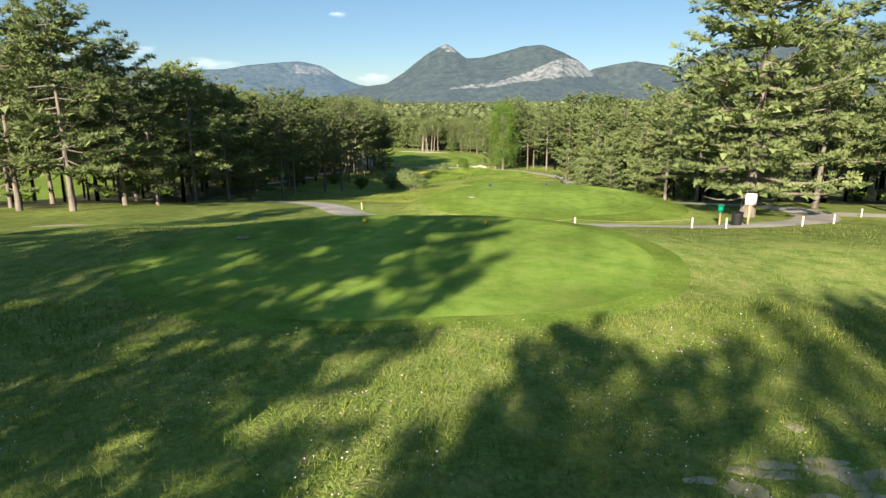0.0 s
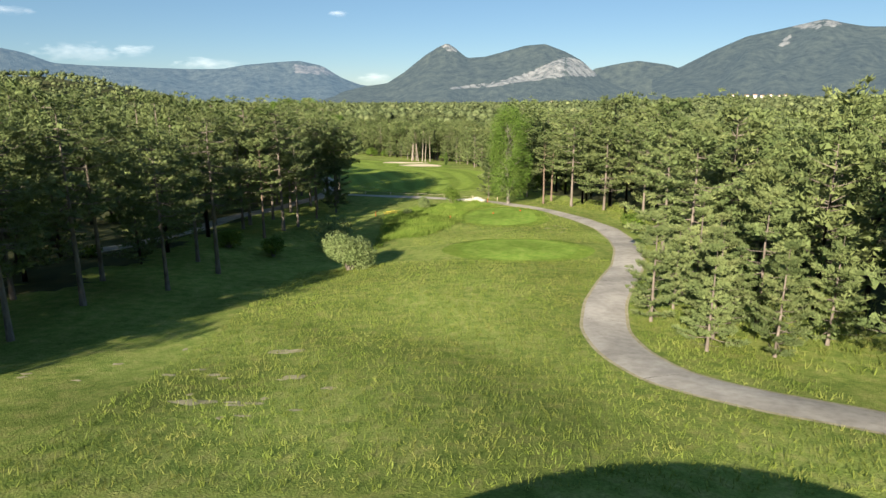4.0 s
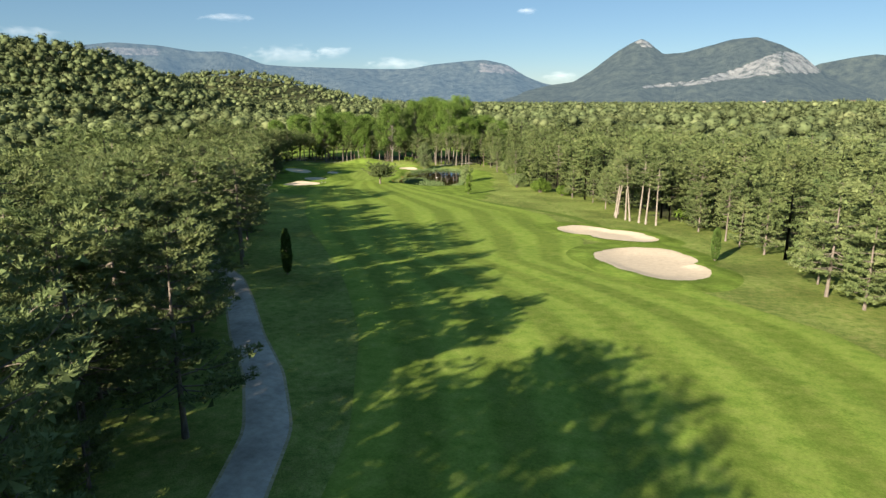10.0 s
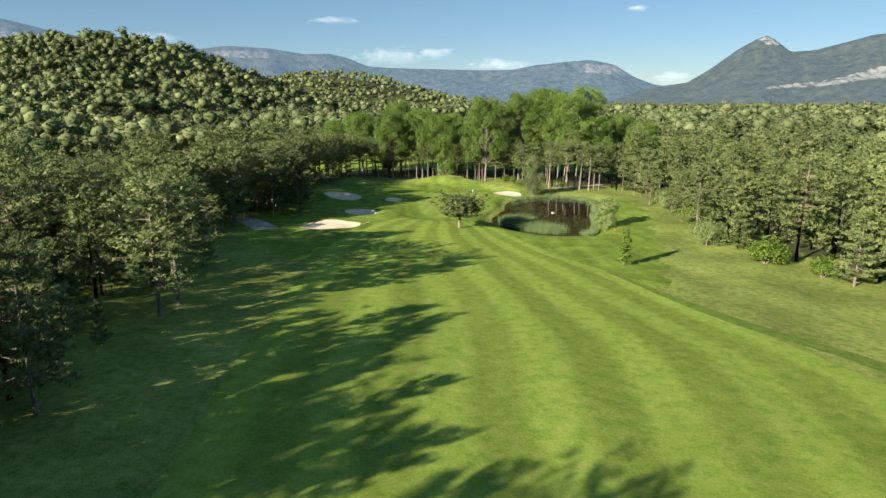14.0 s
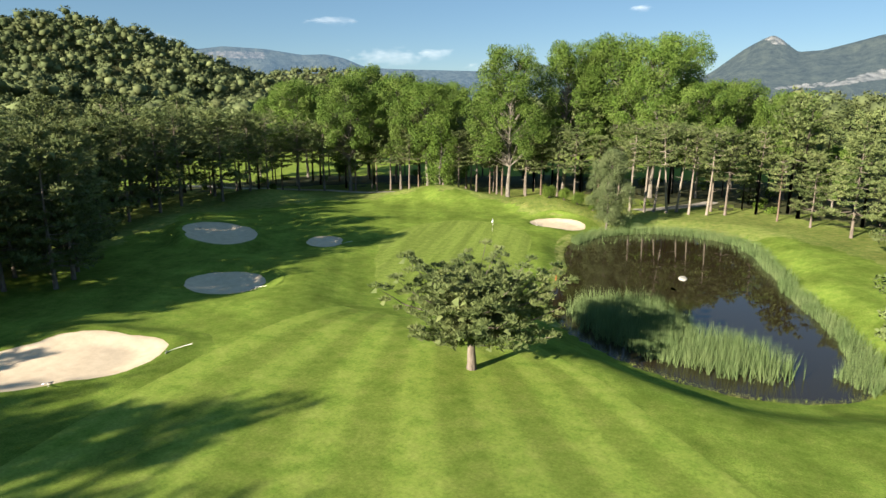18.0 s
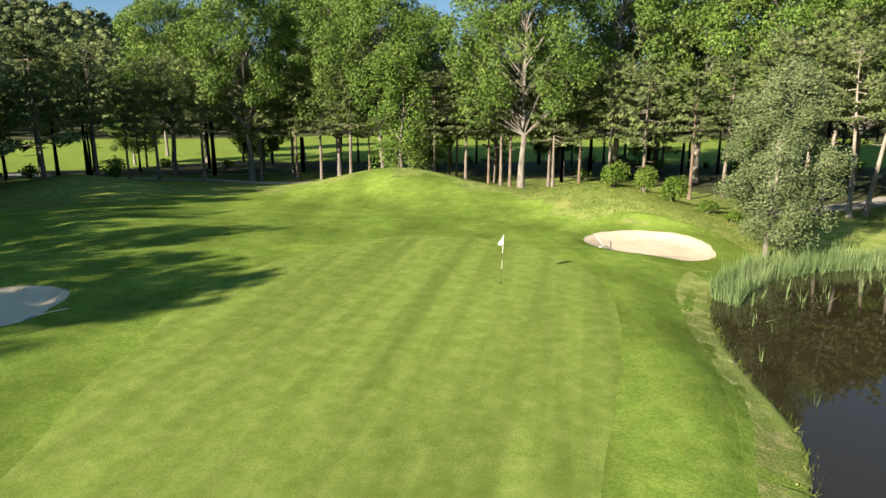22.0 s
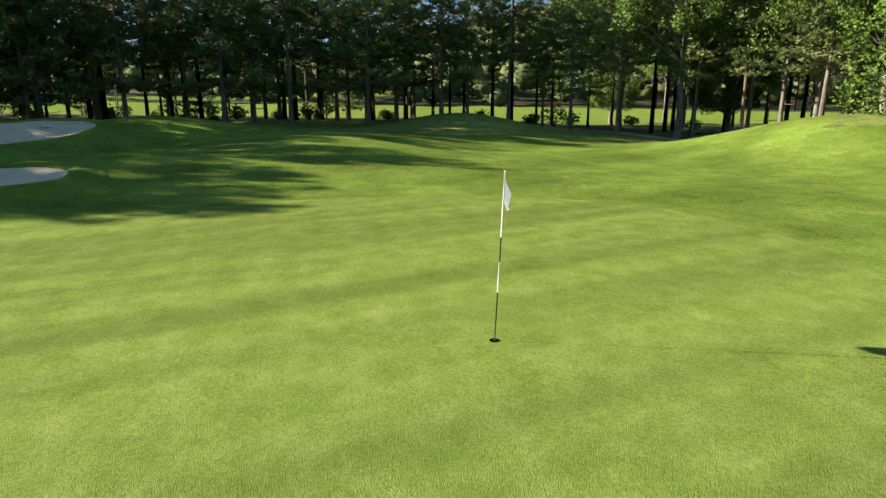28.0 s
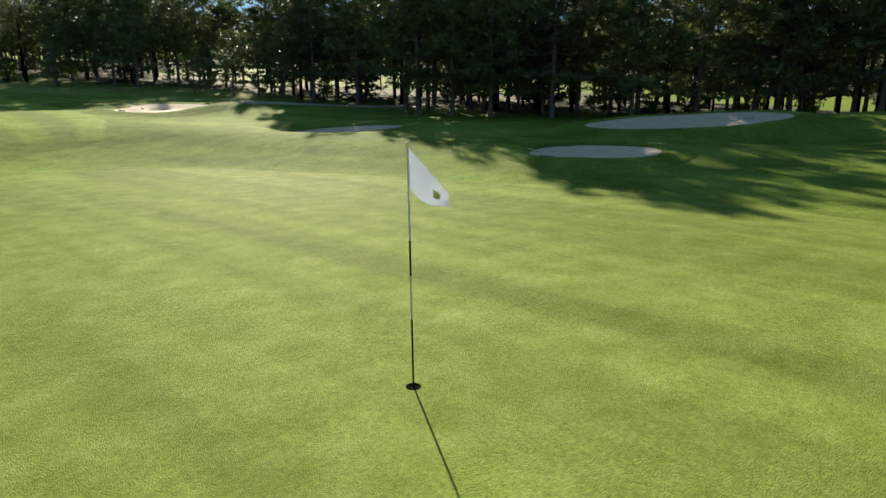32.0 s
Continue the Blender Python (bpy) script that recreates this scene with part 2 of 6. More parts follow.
M["yellow"] = material("yellow_plastic", [(0.75, 0.42, 0.01), (0.80, 0.48, 0.02)], 6, 0.45)
M["blue"] = material("blue_plastic", [(0.01, 0.04, 0.20), (0.015, 0.05, 0.26)], 6, 0.45)
M["red"] = material("red_paint", [(0.55, 0.05, 0.02), (0.62, 0.07, 0.03)], 6, 0.5)
M["green"] = material("green_plastic", [(0.0, 0.16, 0.09), (0.0, 0.2, 0.11)], 6, 0.45)
M["wood"] = material("grey_wood", [(0.26, 0.20, 0.12), (0.40, 0.32, 0.21)], 8, 0.85, 0.4, 20, stretch=(1, 1, 0.1))
M["post_wood"] = material("pale_post_wood", [(0.50, 0.41, 0.29), (0.62, 0.54, 0.42)], 8, 0.85, 0.4, 20, stretch=(1, 1, 0.1))
M["weeds"] = material("ditch_weeds", [(0.1, 0.175, 0.024), (0.165, 0.245, 0.042), (0.24, 0.305, 0.068)], 0.7, 0.7, 0, big=0.2, island=0.2, translucent=0.4)
M["joint"] = material("path_joint", [(0.05, 0.045, 0.04), (0.09, 0.08, 0.07)], 8, 1.0)
M["rope"] = material("rope", [(0.36, 0.33, 0.24), (0.46, 0.42, 0.32)], 20, 0.9)
M["cloth"] = material("flag_cloth", [(0.66, 0.70, 0.80), (0.74, 0.78, 0.88)], 4, 0.7, translucent=0.4)
M["metal"] = material("galvanised_metal", [(0.45, 0.45, 0.45), (0.6, 0.6, 0.6)], 6, 0.4, metal=0.8)
M["roof"] = material("roof_tiles", [(0.34, 0.18, 0.11), (0.45, 0.26, 0.17)], 0.5, 0.9)
M["wall"] = material("house_wall", [(0.66, 0.62, 0.54), (0.74, 0.7, 0.62)], 0.3, 0.9)


# ---- mesh helpers ----
def tri_mesh(name, verts, faces, mats, index=None, smooth=None, normals=None):
    """A mesh from arrays of corners and triangles."""
    v, f = np.asarray(verts, np.float32), np.asarray(faces, np.int32)
    me = bpy.data.meshes.new(name)
    me.vertices.add(len(v))
    me.vertices.foreach_set("co", v.ravel())
    me.loops.add(3 * len(f))
    me.loops.foreach_set("vertex_index", f.ravel())
    me.polygons.add(len(f))
    me.polygons.foreach_set("loop_start", np.arange(0, 3 * len(f), 3, dtype=np.int32))
    for m in mats:
        me.materials.append(M[m])
    if index is not None:
        me.polygons.foreach_set("material_index", np.asarray(index, np.int32))
    me.polygons.foreach_set("use_smooth", np.full(len(f), bool(smooth)) if smooth is None or isinstance(smooth, bool) else np.asarray(smooth, bool))
    me.update(calc_edges=True)
    if normals is not None:
        me.polygons.foreach_set("use_smooth", np.ones(len(f), bool))
        me.attributes.new("custom_normal", "FLOAT_VECTOR", "POINT").data.foreach_set("vector", np.asarray(normals, np.float32).ravel())
        me.update()
    return me


def joined(pieces):
    """Several (verts, faces) or (verts, faces, normals) as one."""
    vs, fs, n = [], [], 0
    for p in pieces:
        vs.append(np.asarray(p[0], float).reshape(-1, 3))
        fs.append(np.asarray(p[1], int).reshape(-1, 3) + n)
        n += len(vs[-1])
    if len(pieces[0]) > 2:
        return np.concatenate(vs), np.concatenate(fs), np.concatenate([p[2] for p in pieces])
    return np.concatenate(vs), np.concatenate(fs)


def grid_faces(rows, cols, wrap=False):
    a, b = np.meshgrid(np.arange(rows - 1), np.arange(cols if wrap else cols - 1), indexing="ij")
    a, b = a.ravel(), b.ravel()
    c = (b + 1) % cols
    p, q, r, s = a * cols + b, a * cols + c, (a + 1) * cols + c, (a + 1) * cols + b
    return np.concatenate([np.stack([p, q, r], 1), np.stack([p, r, s], 1)])


def tube(points, radii, sides=8):
    """A tapered round bar along points, closed at its end."""
    p, r = np.asarray(points, float), np.asarray(radii, float)
    d = np.gradient(p, axis=0)
    d /= np.linalg.norm(d, axis=1)[:, None] + 1e-9
    ref = np.where(np.abs(d[:, 2:3]) > 0.9, [[1.0, 0, 0]], [[0, 0, 1.0]])
    u = np.cross(d, ref)
    u /= np.linalg.norm(u, axis=1)[:, None] + 1e-9
    w = np.cross(d, u)
    a = np.linspace(0, 2 * np.pi, sides, endpoint=False)
    v = p[:, None] + r[:, None, None] * (np.cos(a)[None, :, None] * u[:, None] + np.sin(a)[None, :, None] * w[:, None])
    v = v.reshape(-1, 3)
    f = grid_faces(len(p), sides, True)[:, ::-1]
    k = (len(p) - 1) * sides
    cap = [[k + i, k + (i + 1) % sides, len(v)] for i in range(sides)]
    bot = [[(i + 1) % sides, i, len(v) + 1] for i in range(sides)]
    return np.concatenate([v, p[-1:], p[:1]]), np.concatenate([f, cap, bot])


def part(name, geo, mat, parent=None, label="", smooth=True):
    """One mesh object under a thing or a part."""
    me = tri_mesh(name, geo[0], geo[1], [mat], smooth=smooth, normals=geo[2] if len(geo) > 2 else None)
    ob = new(name, me)
    if parent:
        ob.parent = parent
    if label:
        ob["label"] = label
    return ob


def structure(name, geo, mats, label, category, index=None, smooth=True, kind="structure"):
    return tagged(new(name, tri_mesh(name, geo[0], geo[1], mats, index, smooth, geo[2] if len(geo) > 2 else None)), label, category, kind=kind)


# ---- the lie of the land ----
PROFILE = np.array([(-400, 22.0), (-60, 24.0), (0, 24.1), (24, 23.6), (33, 21.9), (44, 20.9), (56, 19.4), (70, 17.2), (82, 16.6), (110, 14.2), (138, 12.6),
                    (170, 11.0), (208, 8.9), (237, 6.8), (258, 5.2), (272, 4.3), (300, 2.2), (323, 0.9), (340, 0.2), (360, -0.4), (376, -0.6), (392, -0.9),
                    (410, -1.7), (600, -2.6), (1200, -9.0), (5500, -45.0)])


class Outline:
    """A closed rounded outline round a centre, given by a few of its points."""

    def __init__(self, points, centre=None):
        p = np.array(points, float)
        self.c = p.mean(0) if centre is None else np.array(centre, float)
        a, r = np.arctan2(p[:, 1] - self.c[1], p[:, 0] - self.c[0]), np.hypot(*(p - self.c).T)
        o = np.argsort(a)
        a, r = a[o], r[o]
        self.a = np.linspace(-np.pi, np.pi, 181)
        raw = np.interp(self.a, np.r_[a[-3:] - 2 * np.pi, a, a[:3] + 2 * np.pi], np.r_[r[-3:], r, r[:3]])
        k = np.hanning(15)
        k /= k.sum()
        self.r = np.convolve(np.r_[raw[-15:-1], raw, raw[1:15]], k, "same")[14:-14]

    def far(self, x, y):
        """0 in the middle, 1 on the outline."""
        dx, dy = x - self.c[0], y - self.c[1]
        return np.hypot(dx, dy) / np.interp(np.arctan2(dy, dx), self.a, self.r)

    def rings(self, inner, outer, rings, sides=96):
        a = np.linspace(-np.pi, np.pi, sides, endpoint=False)
        s = np.linspace(inner, outer, rings)
        r = s[:, None] * np.interp(a, self.a, self.r)[None]
        return self.c[0] + r * np.cos(a), self.c[1] + r * np.sin(a)


TEES = [
    (Outline([(-9, 19), (-7.5, 23.5), (-1, 25.6), (4.5, 24.3), (6.6, 20), (5.2, 15.6), (0, 13.8), (-6, 14.6)]), 23.98),
    (Outline([(0.6, 45), (2.5, 49), (7, 50.2), (11.5, 48.6), (14, 43), (12.5, 38.5), (8, 36.6), (3, 39)]), 21.95),
    (Outline([(4.6, 97.3), (6.2, 100), (9.9, 101), (13.6, 100), (15.2, 97.3), (13.6, 94.6), (9.9, 93.6), (6.2, 94.6)]), 15.45),
    (Outline([(6.0, 121), (6.9, 124.5), (9, 127.4), (11.8, 128.7), (14.2, 127.2), (15, 123), (13.4, 118), (10.3, 116.9), (7.2, 118)]), 13.55),
]
GREEN = Outline([(-85.0, 361), (-85.5, 364.5), (-85.75, 368), (-86.1, 371), (-86.7, 374), (-87.7, 377.3), (-89.6, 380.7), (-94, 383.8), (-99.5, 383.3), (-102.5, 379), (-102.8, 372),
                 (-100.2, 365), (-97.2, 359.5), (-95, 355.3), (-91.5, 353.4), (-87.6, 353.9), (-85.2, 356.5)], (-93.5, 369))
POND = Outline([(-83.4, 377.5), (-82.65, 374.3), (-81.7, 371.1), (-80.6, 368.3), (-80.2, 362.5), (-79.8, 358), (-78.4, 354.3), (-75.7, 351.4), (-72.4, 348.6), (-69.5, 347.3),
                (-67.2, 346.2), (-64.2, 346.1), (-60.5, 347.6), (-57.6, 350.3), (-57.8, 354), (-58.6, 358.5), (-60, 364), (-61.7, 369.5), (-63.2, 378), (-64, 385), (-67, 389), (-70.5, 390.6),
                (-74.5, 391), (-78.5, 389.3), (-81.7, 386), (-83.2, 381.8)], (-71, 366))
FAIRWAY_BUNKERS = [
    Outline([(-19.3, 271.2), (-16, 275.5), (-10, 272.5), (-4, 267.5), (-2.2, 263.3), (-5, 260.3), (-9, 261.0), (-13, 265)]),
    Outline([(-10.9, 249.5), (-8, 254.3), (-2, 256), (0.2, 252.5), (0.8, 245), (2.2, 238.5), (0, 234.2), (-3.4, 233.2), (-6.2, 236.5), (-9.4, 241.0)]),
    Outline([(-104.2, 325.5), (-103.3, 330.2), (-100, 334), (-97.2, 334.8), (-95.9, 332.8), (-97.2, 328), (-99.8, 324.8)]),
]
GREEN_BUNKERS = [
    Outline([(-108.6, 346.8), (-107.3, 350.0), (-104.6, 351), (-102.2, 349), (-102.5, 346.2), (-105.5, 344.6)]),
    Outline([(-108.7, 363.8), (-108.6, 366.2), (-106.8, 366.9), (-105.4, 365.3), (-105.0, 363.2), (-106.8, 362.0)]),
    Outline([(-113.6, 357.4), (-117.5, 356.6), (-121, 358.4), (-123.8, 361.2), (-122.6, 363.6), (-119, 364.2), (-115.2, 363), (-113.3, 360.3)]),
    Outline([(-90.7, 386.4), (-89.6, 389.8), (-87.1, 390.8), (-84.1, 389.2), (-83.7, 387), (-86.1, 384.7), (-89.1, 384.7)]),
]
BUNKERS = FAIRWAY_BUNKERS + GREEN_BUNKERS
LEVELS = [None, None, None, (-0.2, 0.05), (-0.25, 0.06), (0.5, 0.065), (-0.7, 0.0)]
MOUNDS = [(-110.5, 400, 7.5, 5.5, 2.3), (-100, 399.5, 6, 5, 0.75), (-91, 396.5, 6, 5, 2.1), (-134.5, 387.5, 8, 6, 1.35), (-128, 365.5, 5, 6, 1.3),
    (-111.5, 366, 3, 4, 0.35), (-108.5, 352, 4, 3, 0.5), (-118, 376, 9, 6, 0.7), (-141, 374, 10, 8, 0.4), (-103.5, 333, 5, 3.5, 0.5),
    (-9, 104, 7, 24, -1.5), (8, 137, 3, 3, 0.3)]
HILLS = [(-505, 645, 118, 118, 44), (-640, 590, 150, 150, 30), (-800, 520, 190, 170, 36), (-430, 500, 130, 130, 10), (-865, 1480, 230, 230, 70),
    (-1250, 1150, 330, 330, 60), (1140, 2400, 350, 350, 26), (380, 760, 270, 300, 13), (900, 1500, 700, 500, 16), (-60, 640, 170, 150, 3)]


def smooth(a, b, v):
    u = np.clip((v - a) / (b - a), 0, 1)
    return u * u * (3 - 2 * u)


def ground(x, y):
    x, y = np.asarray(x, float), np.asarray(y, float)
    z = sum(np.interp(y + o, PROFILE[:, 0], PROFILE[:, 1]) for o in (-5, -2.5, 0, 2.5, 5)) / 5
    for cx, cy, sx, sy, h in MOUNDS + HILLS:
        z = z + h * np.exp(-(((x - cx) / sx) ** 2 + ((y - cy) / sy) ** 2))
    z = z + 0.06 * np.sin(x * 0.21 + 1.3) * np.sin(y * 0.17) + 0.05 * np.sin(x * 0.5 + y * 0.31)
    for o, top in TEES:
        w = smooth(1.75, 0.98, o.far(x, y))
        z = z * (1 - w) + top * w
    w = smooth(1.75, 1.0, GREEN.far(x, y))
    z = z * (1 - w) + (-0.70 + 0.012 * (y - 370) - 0.006 * (x + 93)) * w
    for o, level in zip(BUNKERS, LEVELS):
        s = o.far(x, y)
        if level is not None:
            w = smooth(1.6, 1.05, s)
            z = z * (1 - w) + (level[0] - level[1] * (x - o.c[0])) * w
        z = z + 0.14 * np.exp(-(((s - 1.14) / 0.18) ** 2)) - (0.3 if level is None else 0.24) * smooth(1.0, 0.55, s)
    s = POND.far(x, y)
    w = smooth(1.34, 1.03, s)
    z = z * (1 - w) - 1.21 * w
    w = smooth(1.045, 0.93, s)
    return z * (1 - w) - 1.85 * w


def spaced(fine, low, high, reach):
    """Coordinates that are fine between low and high and widen outside."""
    v, step, up = list(np.arange(low, high + fine, fine)), fine, []
    p = v[-1]
    while p < reach:
        step *= 1.13
        p += step
        up.append(p)
    step, down, p = fine, [], v[0]
    while p > -reach:
        step *= 1.13
        p -= step
        down.append(p)
    return np.array(down[::-1] + v + up)


gx, gy = spaced(1.0, -150, 40, 4900), spaced(1.0, 0, 412, 4900)
XX, YY = np.meshgrid(gx, gy)
ZZ = ground(XX, YY)
for o in BUNKERS:
    ZZ -= 0.15 * smooth(0.97, 0.8, o.far(XX, YY))
for o in [GREEN] + [t[0] for t in TEES]:
    ZZ -= 0.1 * smooth(0.97, 0.85, o.far(XX, YY))
g_verts = np.stack([XX, YY, ZZ], -1).reshape(-1, 3)
g_faces = grid_faces(len(gy), len(gx))

# ---- clear ground and woods in plan ----
RIGHT_EDGE = [(18, -14), (28, 0), (36, 20), (36, 34), (27, 44), (24.5, 54), (22.5, 62), (18.5, 67), (18, 76), (20, 86), (22.8, 98), (25.5, 108), (25, 118),
    (24, 128), (18, 138), (13.5, 146), (12.5, 152), (13, 160), (14, 168), (15.5, 180), (17.5, 192), (18, 205), (15.5, 216), (12.5, 230), (8, 262)]
GREEN_END = [(3, 275), (-3, 284), (-9, 292), (-11, 303), (-17, 317), (-27, 332), (-33, 337), (-38, 341), (-42, 347), (-41, 355), (-45, 364), (-49, 374), (-53, 383),
    (-58, 396), (-66, 404), (-79, 402), (-86, 406), (-98, 412), (-117, 411), (-124, 409), (-131, 401), (-139, 394), (-144, 378), (-141, 362),
    (-130, 350), (-121, 341)]
LEFT_EDGE = [(-117, 331), (-112, 318), (-106, 306), (-95, 296), (-82, 274), (-66, 252), (-56, 236), (-48, 224), (-40, 211), (-31, 197), (-27, 181), (-24, 166),
    (-20, 152), (-15, 146), (-13, 135), (-14, 120), (-15, 110), (-14, 95), (-14, 84), (-15, 75), (-18, 62), (-21, 52), (-23, 44), (-25, 30), (-28, 12),
    (-30, -10)]
COURSE = np.array(RIGHT_EDGE + GREEN_END + LEFT_EDGE, float)
MEADOWS = [np.array(p, float) for p in (
    [(-46, 25), (-44, 75), (-50, 110), (-72, 140), (-120, 145), (-130, 25)],
    [(-170, 300), (-163, 380), (-150, 420), (-105, 440), (-60, 446), (-60, 500), (-160, 495), (-235, 420), (-245, 300)],
    [(-122, 284), (-150, 304), (-240, 304), (-240, 205), (-132, 205), (-112, 250)],
    [(-250, 330), (-330, 420), (-360, 400), (-290, 300)],
    [(45, 20), (50, 60), (80, 60), (80, 10)])]


def within(poly, x, y):
    odd = np.zeros(np.shape(x), bool)
    for (ax, ay), (bx, by) in zip(poly, np.roll(poly, -1, 0)):
        odd ^= ((ay > y) != (by > y)) & (x < (bx - ax) * (y - ay) / (by - ay + 1e-12) + ax)
    return odd


def edge_distance(poly, x, y):
    best = np.full(np.shape(x), 1e9)
    for a, b in zip(poly, np.roll(poly, -1, 0)):
        d = b - a
        u = np.clip(((x - a[0]) * d[0] + (y - a[1]) * d[1]) / (d @ d), 0, 1)
        best = np.minimum(best, np.hypot(x - a[0] - u * d[0], y - a[1] - u * d[1]))
    return best


mid = g_verts[g_faces].mean(1)
open_land = within(COURSE, mid[:, 0], mid[:, 1]) | (edge_distance(COURSE, mid[:, 0], mid[:, 1]) < 9 + 3 * np.sin(mid[:, 0] * 0.9) * np.sin(mid[:, 1] * 0.7))
for p in MEADOWS:
    open_land |= within(p, mid[:, 0], mid[:, 1])
SEMI = Outline([(-110, 318), (-120, 345), (-128, 375), (-118, 396), (-104, 400), (-97, 394), (-92, 390), (-84, 384.5), (-76, 390), (-60, 390), (-52, 372), (-48, 350), (-44, 325),
                (-40, 308), (-50, 300), (-70, 300), (-90, 305)], (-90, 350))
kept = SEMI.far(mid[:, 0], mid[:, 1]) < 1 + 0.03 * np.sin(mid[:, 0]) * np.sin(mid[:, 1] * 0.7)
beyond = np.zeros(len(mid), bool)
for p in MEADOWS:
    beyond |= within(p, mid[:, 0], mid[:, 1])
structure("ground", (g_verts, g_faces), ["rough", "shade_toned_floor", "apron", "mown"], "rolling rough grass and forest floor darkened as if in shade", "ground", np.where(beyond, 3, np.where(~open_land, 1, np.where(kept, 2, 0))))


def carpet(name, outline, mat, label, category, lift=0.04, inner=0.0, outer=1.0, rings=22, sides=120, rim=0.004, skirt=False, ragged=0.0, ragged_in=0.0, sink=0.0):
    """A mown or sandy patch that follows the ground, with its edge turned down."""
    x, y = outline.rings(max(inner, 0.02), outer, rings, sides)
    if ragged or ragged_in:
        a, u = np.linspace(0, 2 * np.pi, sides, endpoint=False), np.linspace(0, 1, rings)[:, None]
        wob = sum(np.sin(k * a + k * k) / k**0.5 for k in (9, 14, 23, 37)) * (ragged * u**3 + ragged_in * (1 - u) ** 3)
        x, y = outline.c[0] + (x - outline.c[0]) * (1 + wob), outline.c[1] + (y - outline.c[1]) * (1 + wob)
    z = ground(x, y) + lift - sink * (np.clip(np.linspace(-2, 1, rings), 0, 1) ** 2)[:, None]
    z[-1] += rim - lift
    top = np.stack([x, y, z], -1)
    v, f = top.reshape(-1, 3), grid_faces(rings, sides, True)
    if inner <= 0:
        v = np.concatenate([v, [[*outline.c, float(ground(*outline.c)) + lift]]])
        f = np.concatenate([f, [[(i + 1) % sides, i, len(v) - 1] for i in range(sides)]])
    if skirt:
        edge = np.concatenate([top[-1], top[-1] - [0, 0, rim + 0.12]])
        v, f = joined([(v, f), (edge, grid_faces(2, sides, True))])
    return structure(name, (v, f), [mat], label, category)


def ribbon(name, left, right, mat, label, category, lift=0.04, across=12, step=0.8, stripes=0):
    """A strip between two lines of points, laid on the ground."""
    left, right = np.array(left, float), np.array(right, float)
    s = np.r_[0, np.cumsum(np.linalg.norm(np.diff((left + right) / 2, axis=0), axis=1))]
    t = np.arange(0, s[-1], step)
    t = np.r_[t, s[-1]]

    def soft(line):
        c = np.stack([np.interp(t, s, line[:, k]) for k in range(2)], 1)
        n = max(3, int(4 / step) | 1)
        k = np.hanning(n + 2)[1:-1]
        k /= k.sum()
        pad = np.concatenate([2 * c[:1] - c[n // 2:0:-1], c, 2 * c[-1:] - c[-2:-n // 2 - 1:-1]])
        return np.stack([np.convolve(pad[:, j], k, "valid") for j in range(2)], 1)[: len(c)]

    l, r = soft(left), soft(right)
    u = np.linspace(0, 1, across)
    p = l[:, None] * (1 - u[None, :, None]) + r[:, None] * u[None, :, None]
    z = ground(p[..., 0], p[..., 1]) + lift
    z[:, 0] -= lift * 0.7
    z[:, -1] -= lift * 0.7
    z[0] -= lift * 0.7
    z[-1] -= lift * 0.7
    f = grid_faces(len(t), across)
    ob = structure(name, (np.concatenate([p, z[..., None]], -1).reshape(-1, 3), f), mat if isinstance(mat, list) else [mat], label, category)
    if stripes:
        uv = ob.data.uv_layers.new(name="across")
        band = np.stack([np.tile(u, len(t)), np.repeat(t / 10, across)], 1)
        uv.data.foreach_set("uv", band[f.ravel()].astype(np.float32).ravel())
    return ob


def sides_of(line, width):
    p = np.array(line, float)
    d = np.gradient(p, axis=0)
    d /= np.linalg.norm(d, axis=1)[:, None]
    n = np.stack([-d[:, 1], d[:, 0]], 1)
    return p + n * width / 2, p - n * width / 2


# ---- mown ground, paths, sand and water ----
def striped(source, name, bands, low, high):
    """A copy of a grass material with mowing bands across a strip."""
    m = M[source].copy()
    m.name = name
    n, l = m.node_tree.nodes, m.node_tree.links
    b = n["Principled BSDF"]
    old = b.inputs["Base Color"].links[0].from_socket
    uv = n.new("ShaderNodeUVMap")
    uv.uv_map = "across"
    sep = n.new("ShaderNodeSeparateXYZ")
    l.new(uv.outputs[0], sep.inputs[0])
    sin = n.new("ShaderNodeMath")
    sin.operation = "MULTIPLY"
    sin.inputs[1].default_value = bands * math.pi
    l.new(sep.outputs[0], sin.inputs[0])
    s2 = n.new("ShaderNodeMath")
    s2.operation = "SINE"
    l.new(sin.outputs[0], s2.inputs[0])
    mr = n.new("ShaderNodeMapRange")
    mr.inputs["From Min"].default_value, mr.inputs["From Max"].default_value = -0.5, 0.5
    mr.inputs["To Min"].default_value, mr.inputs["To Max"].default_value = low, high
    l.new(s2.outputs[0], mr.inputs["Value"])
    cmb = n.new("ShaderNodeCombineColor")
    for k in range(3):
        l.new(mr.outputs[0], cmb.inputs[k])
    mx = n.new("ShaderNodeMix")
    mx.data_type, mx.blend_type = "RGBA", "MULTIPLY"
    mx.inputs["Factor"].default_value = 1
    l.new(old, mx.inputs["A"])
    l.new(cmb.outputs[0], mx.inputs["B"])
    l.new(mx.outputs["Result"], b.inputs["Base Color"])
    M[name] = m


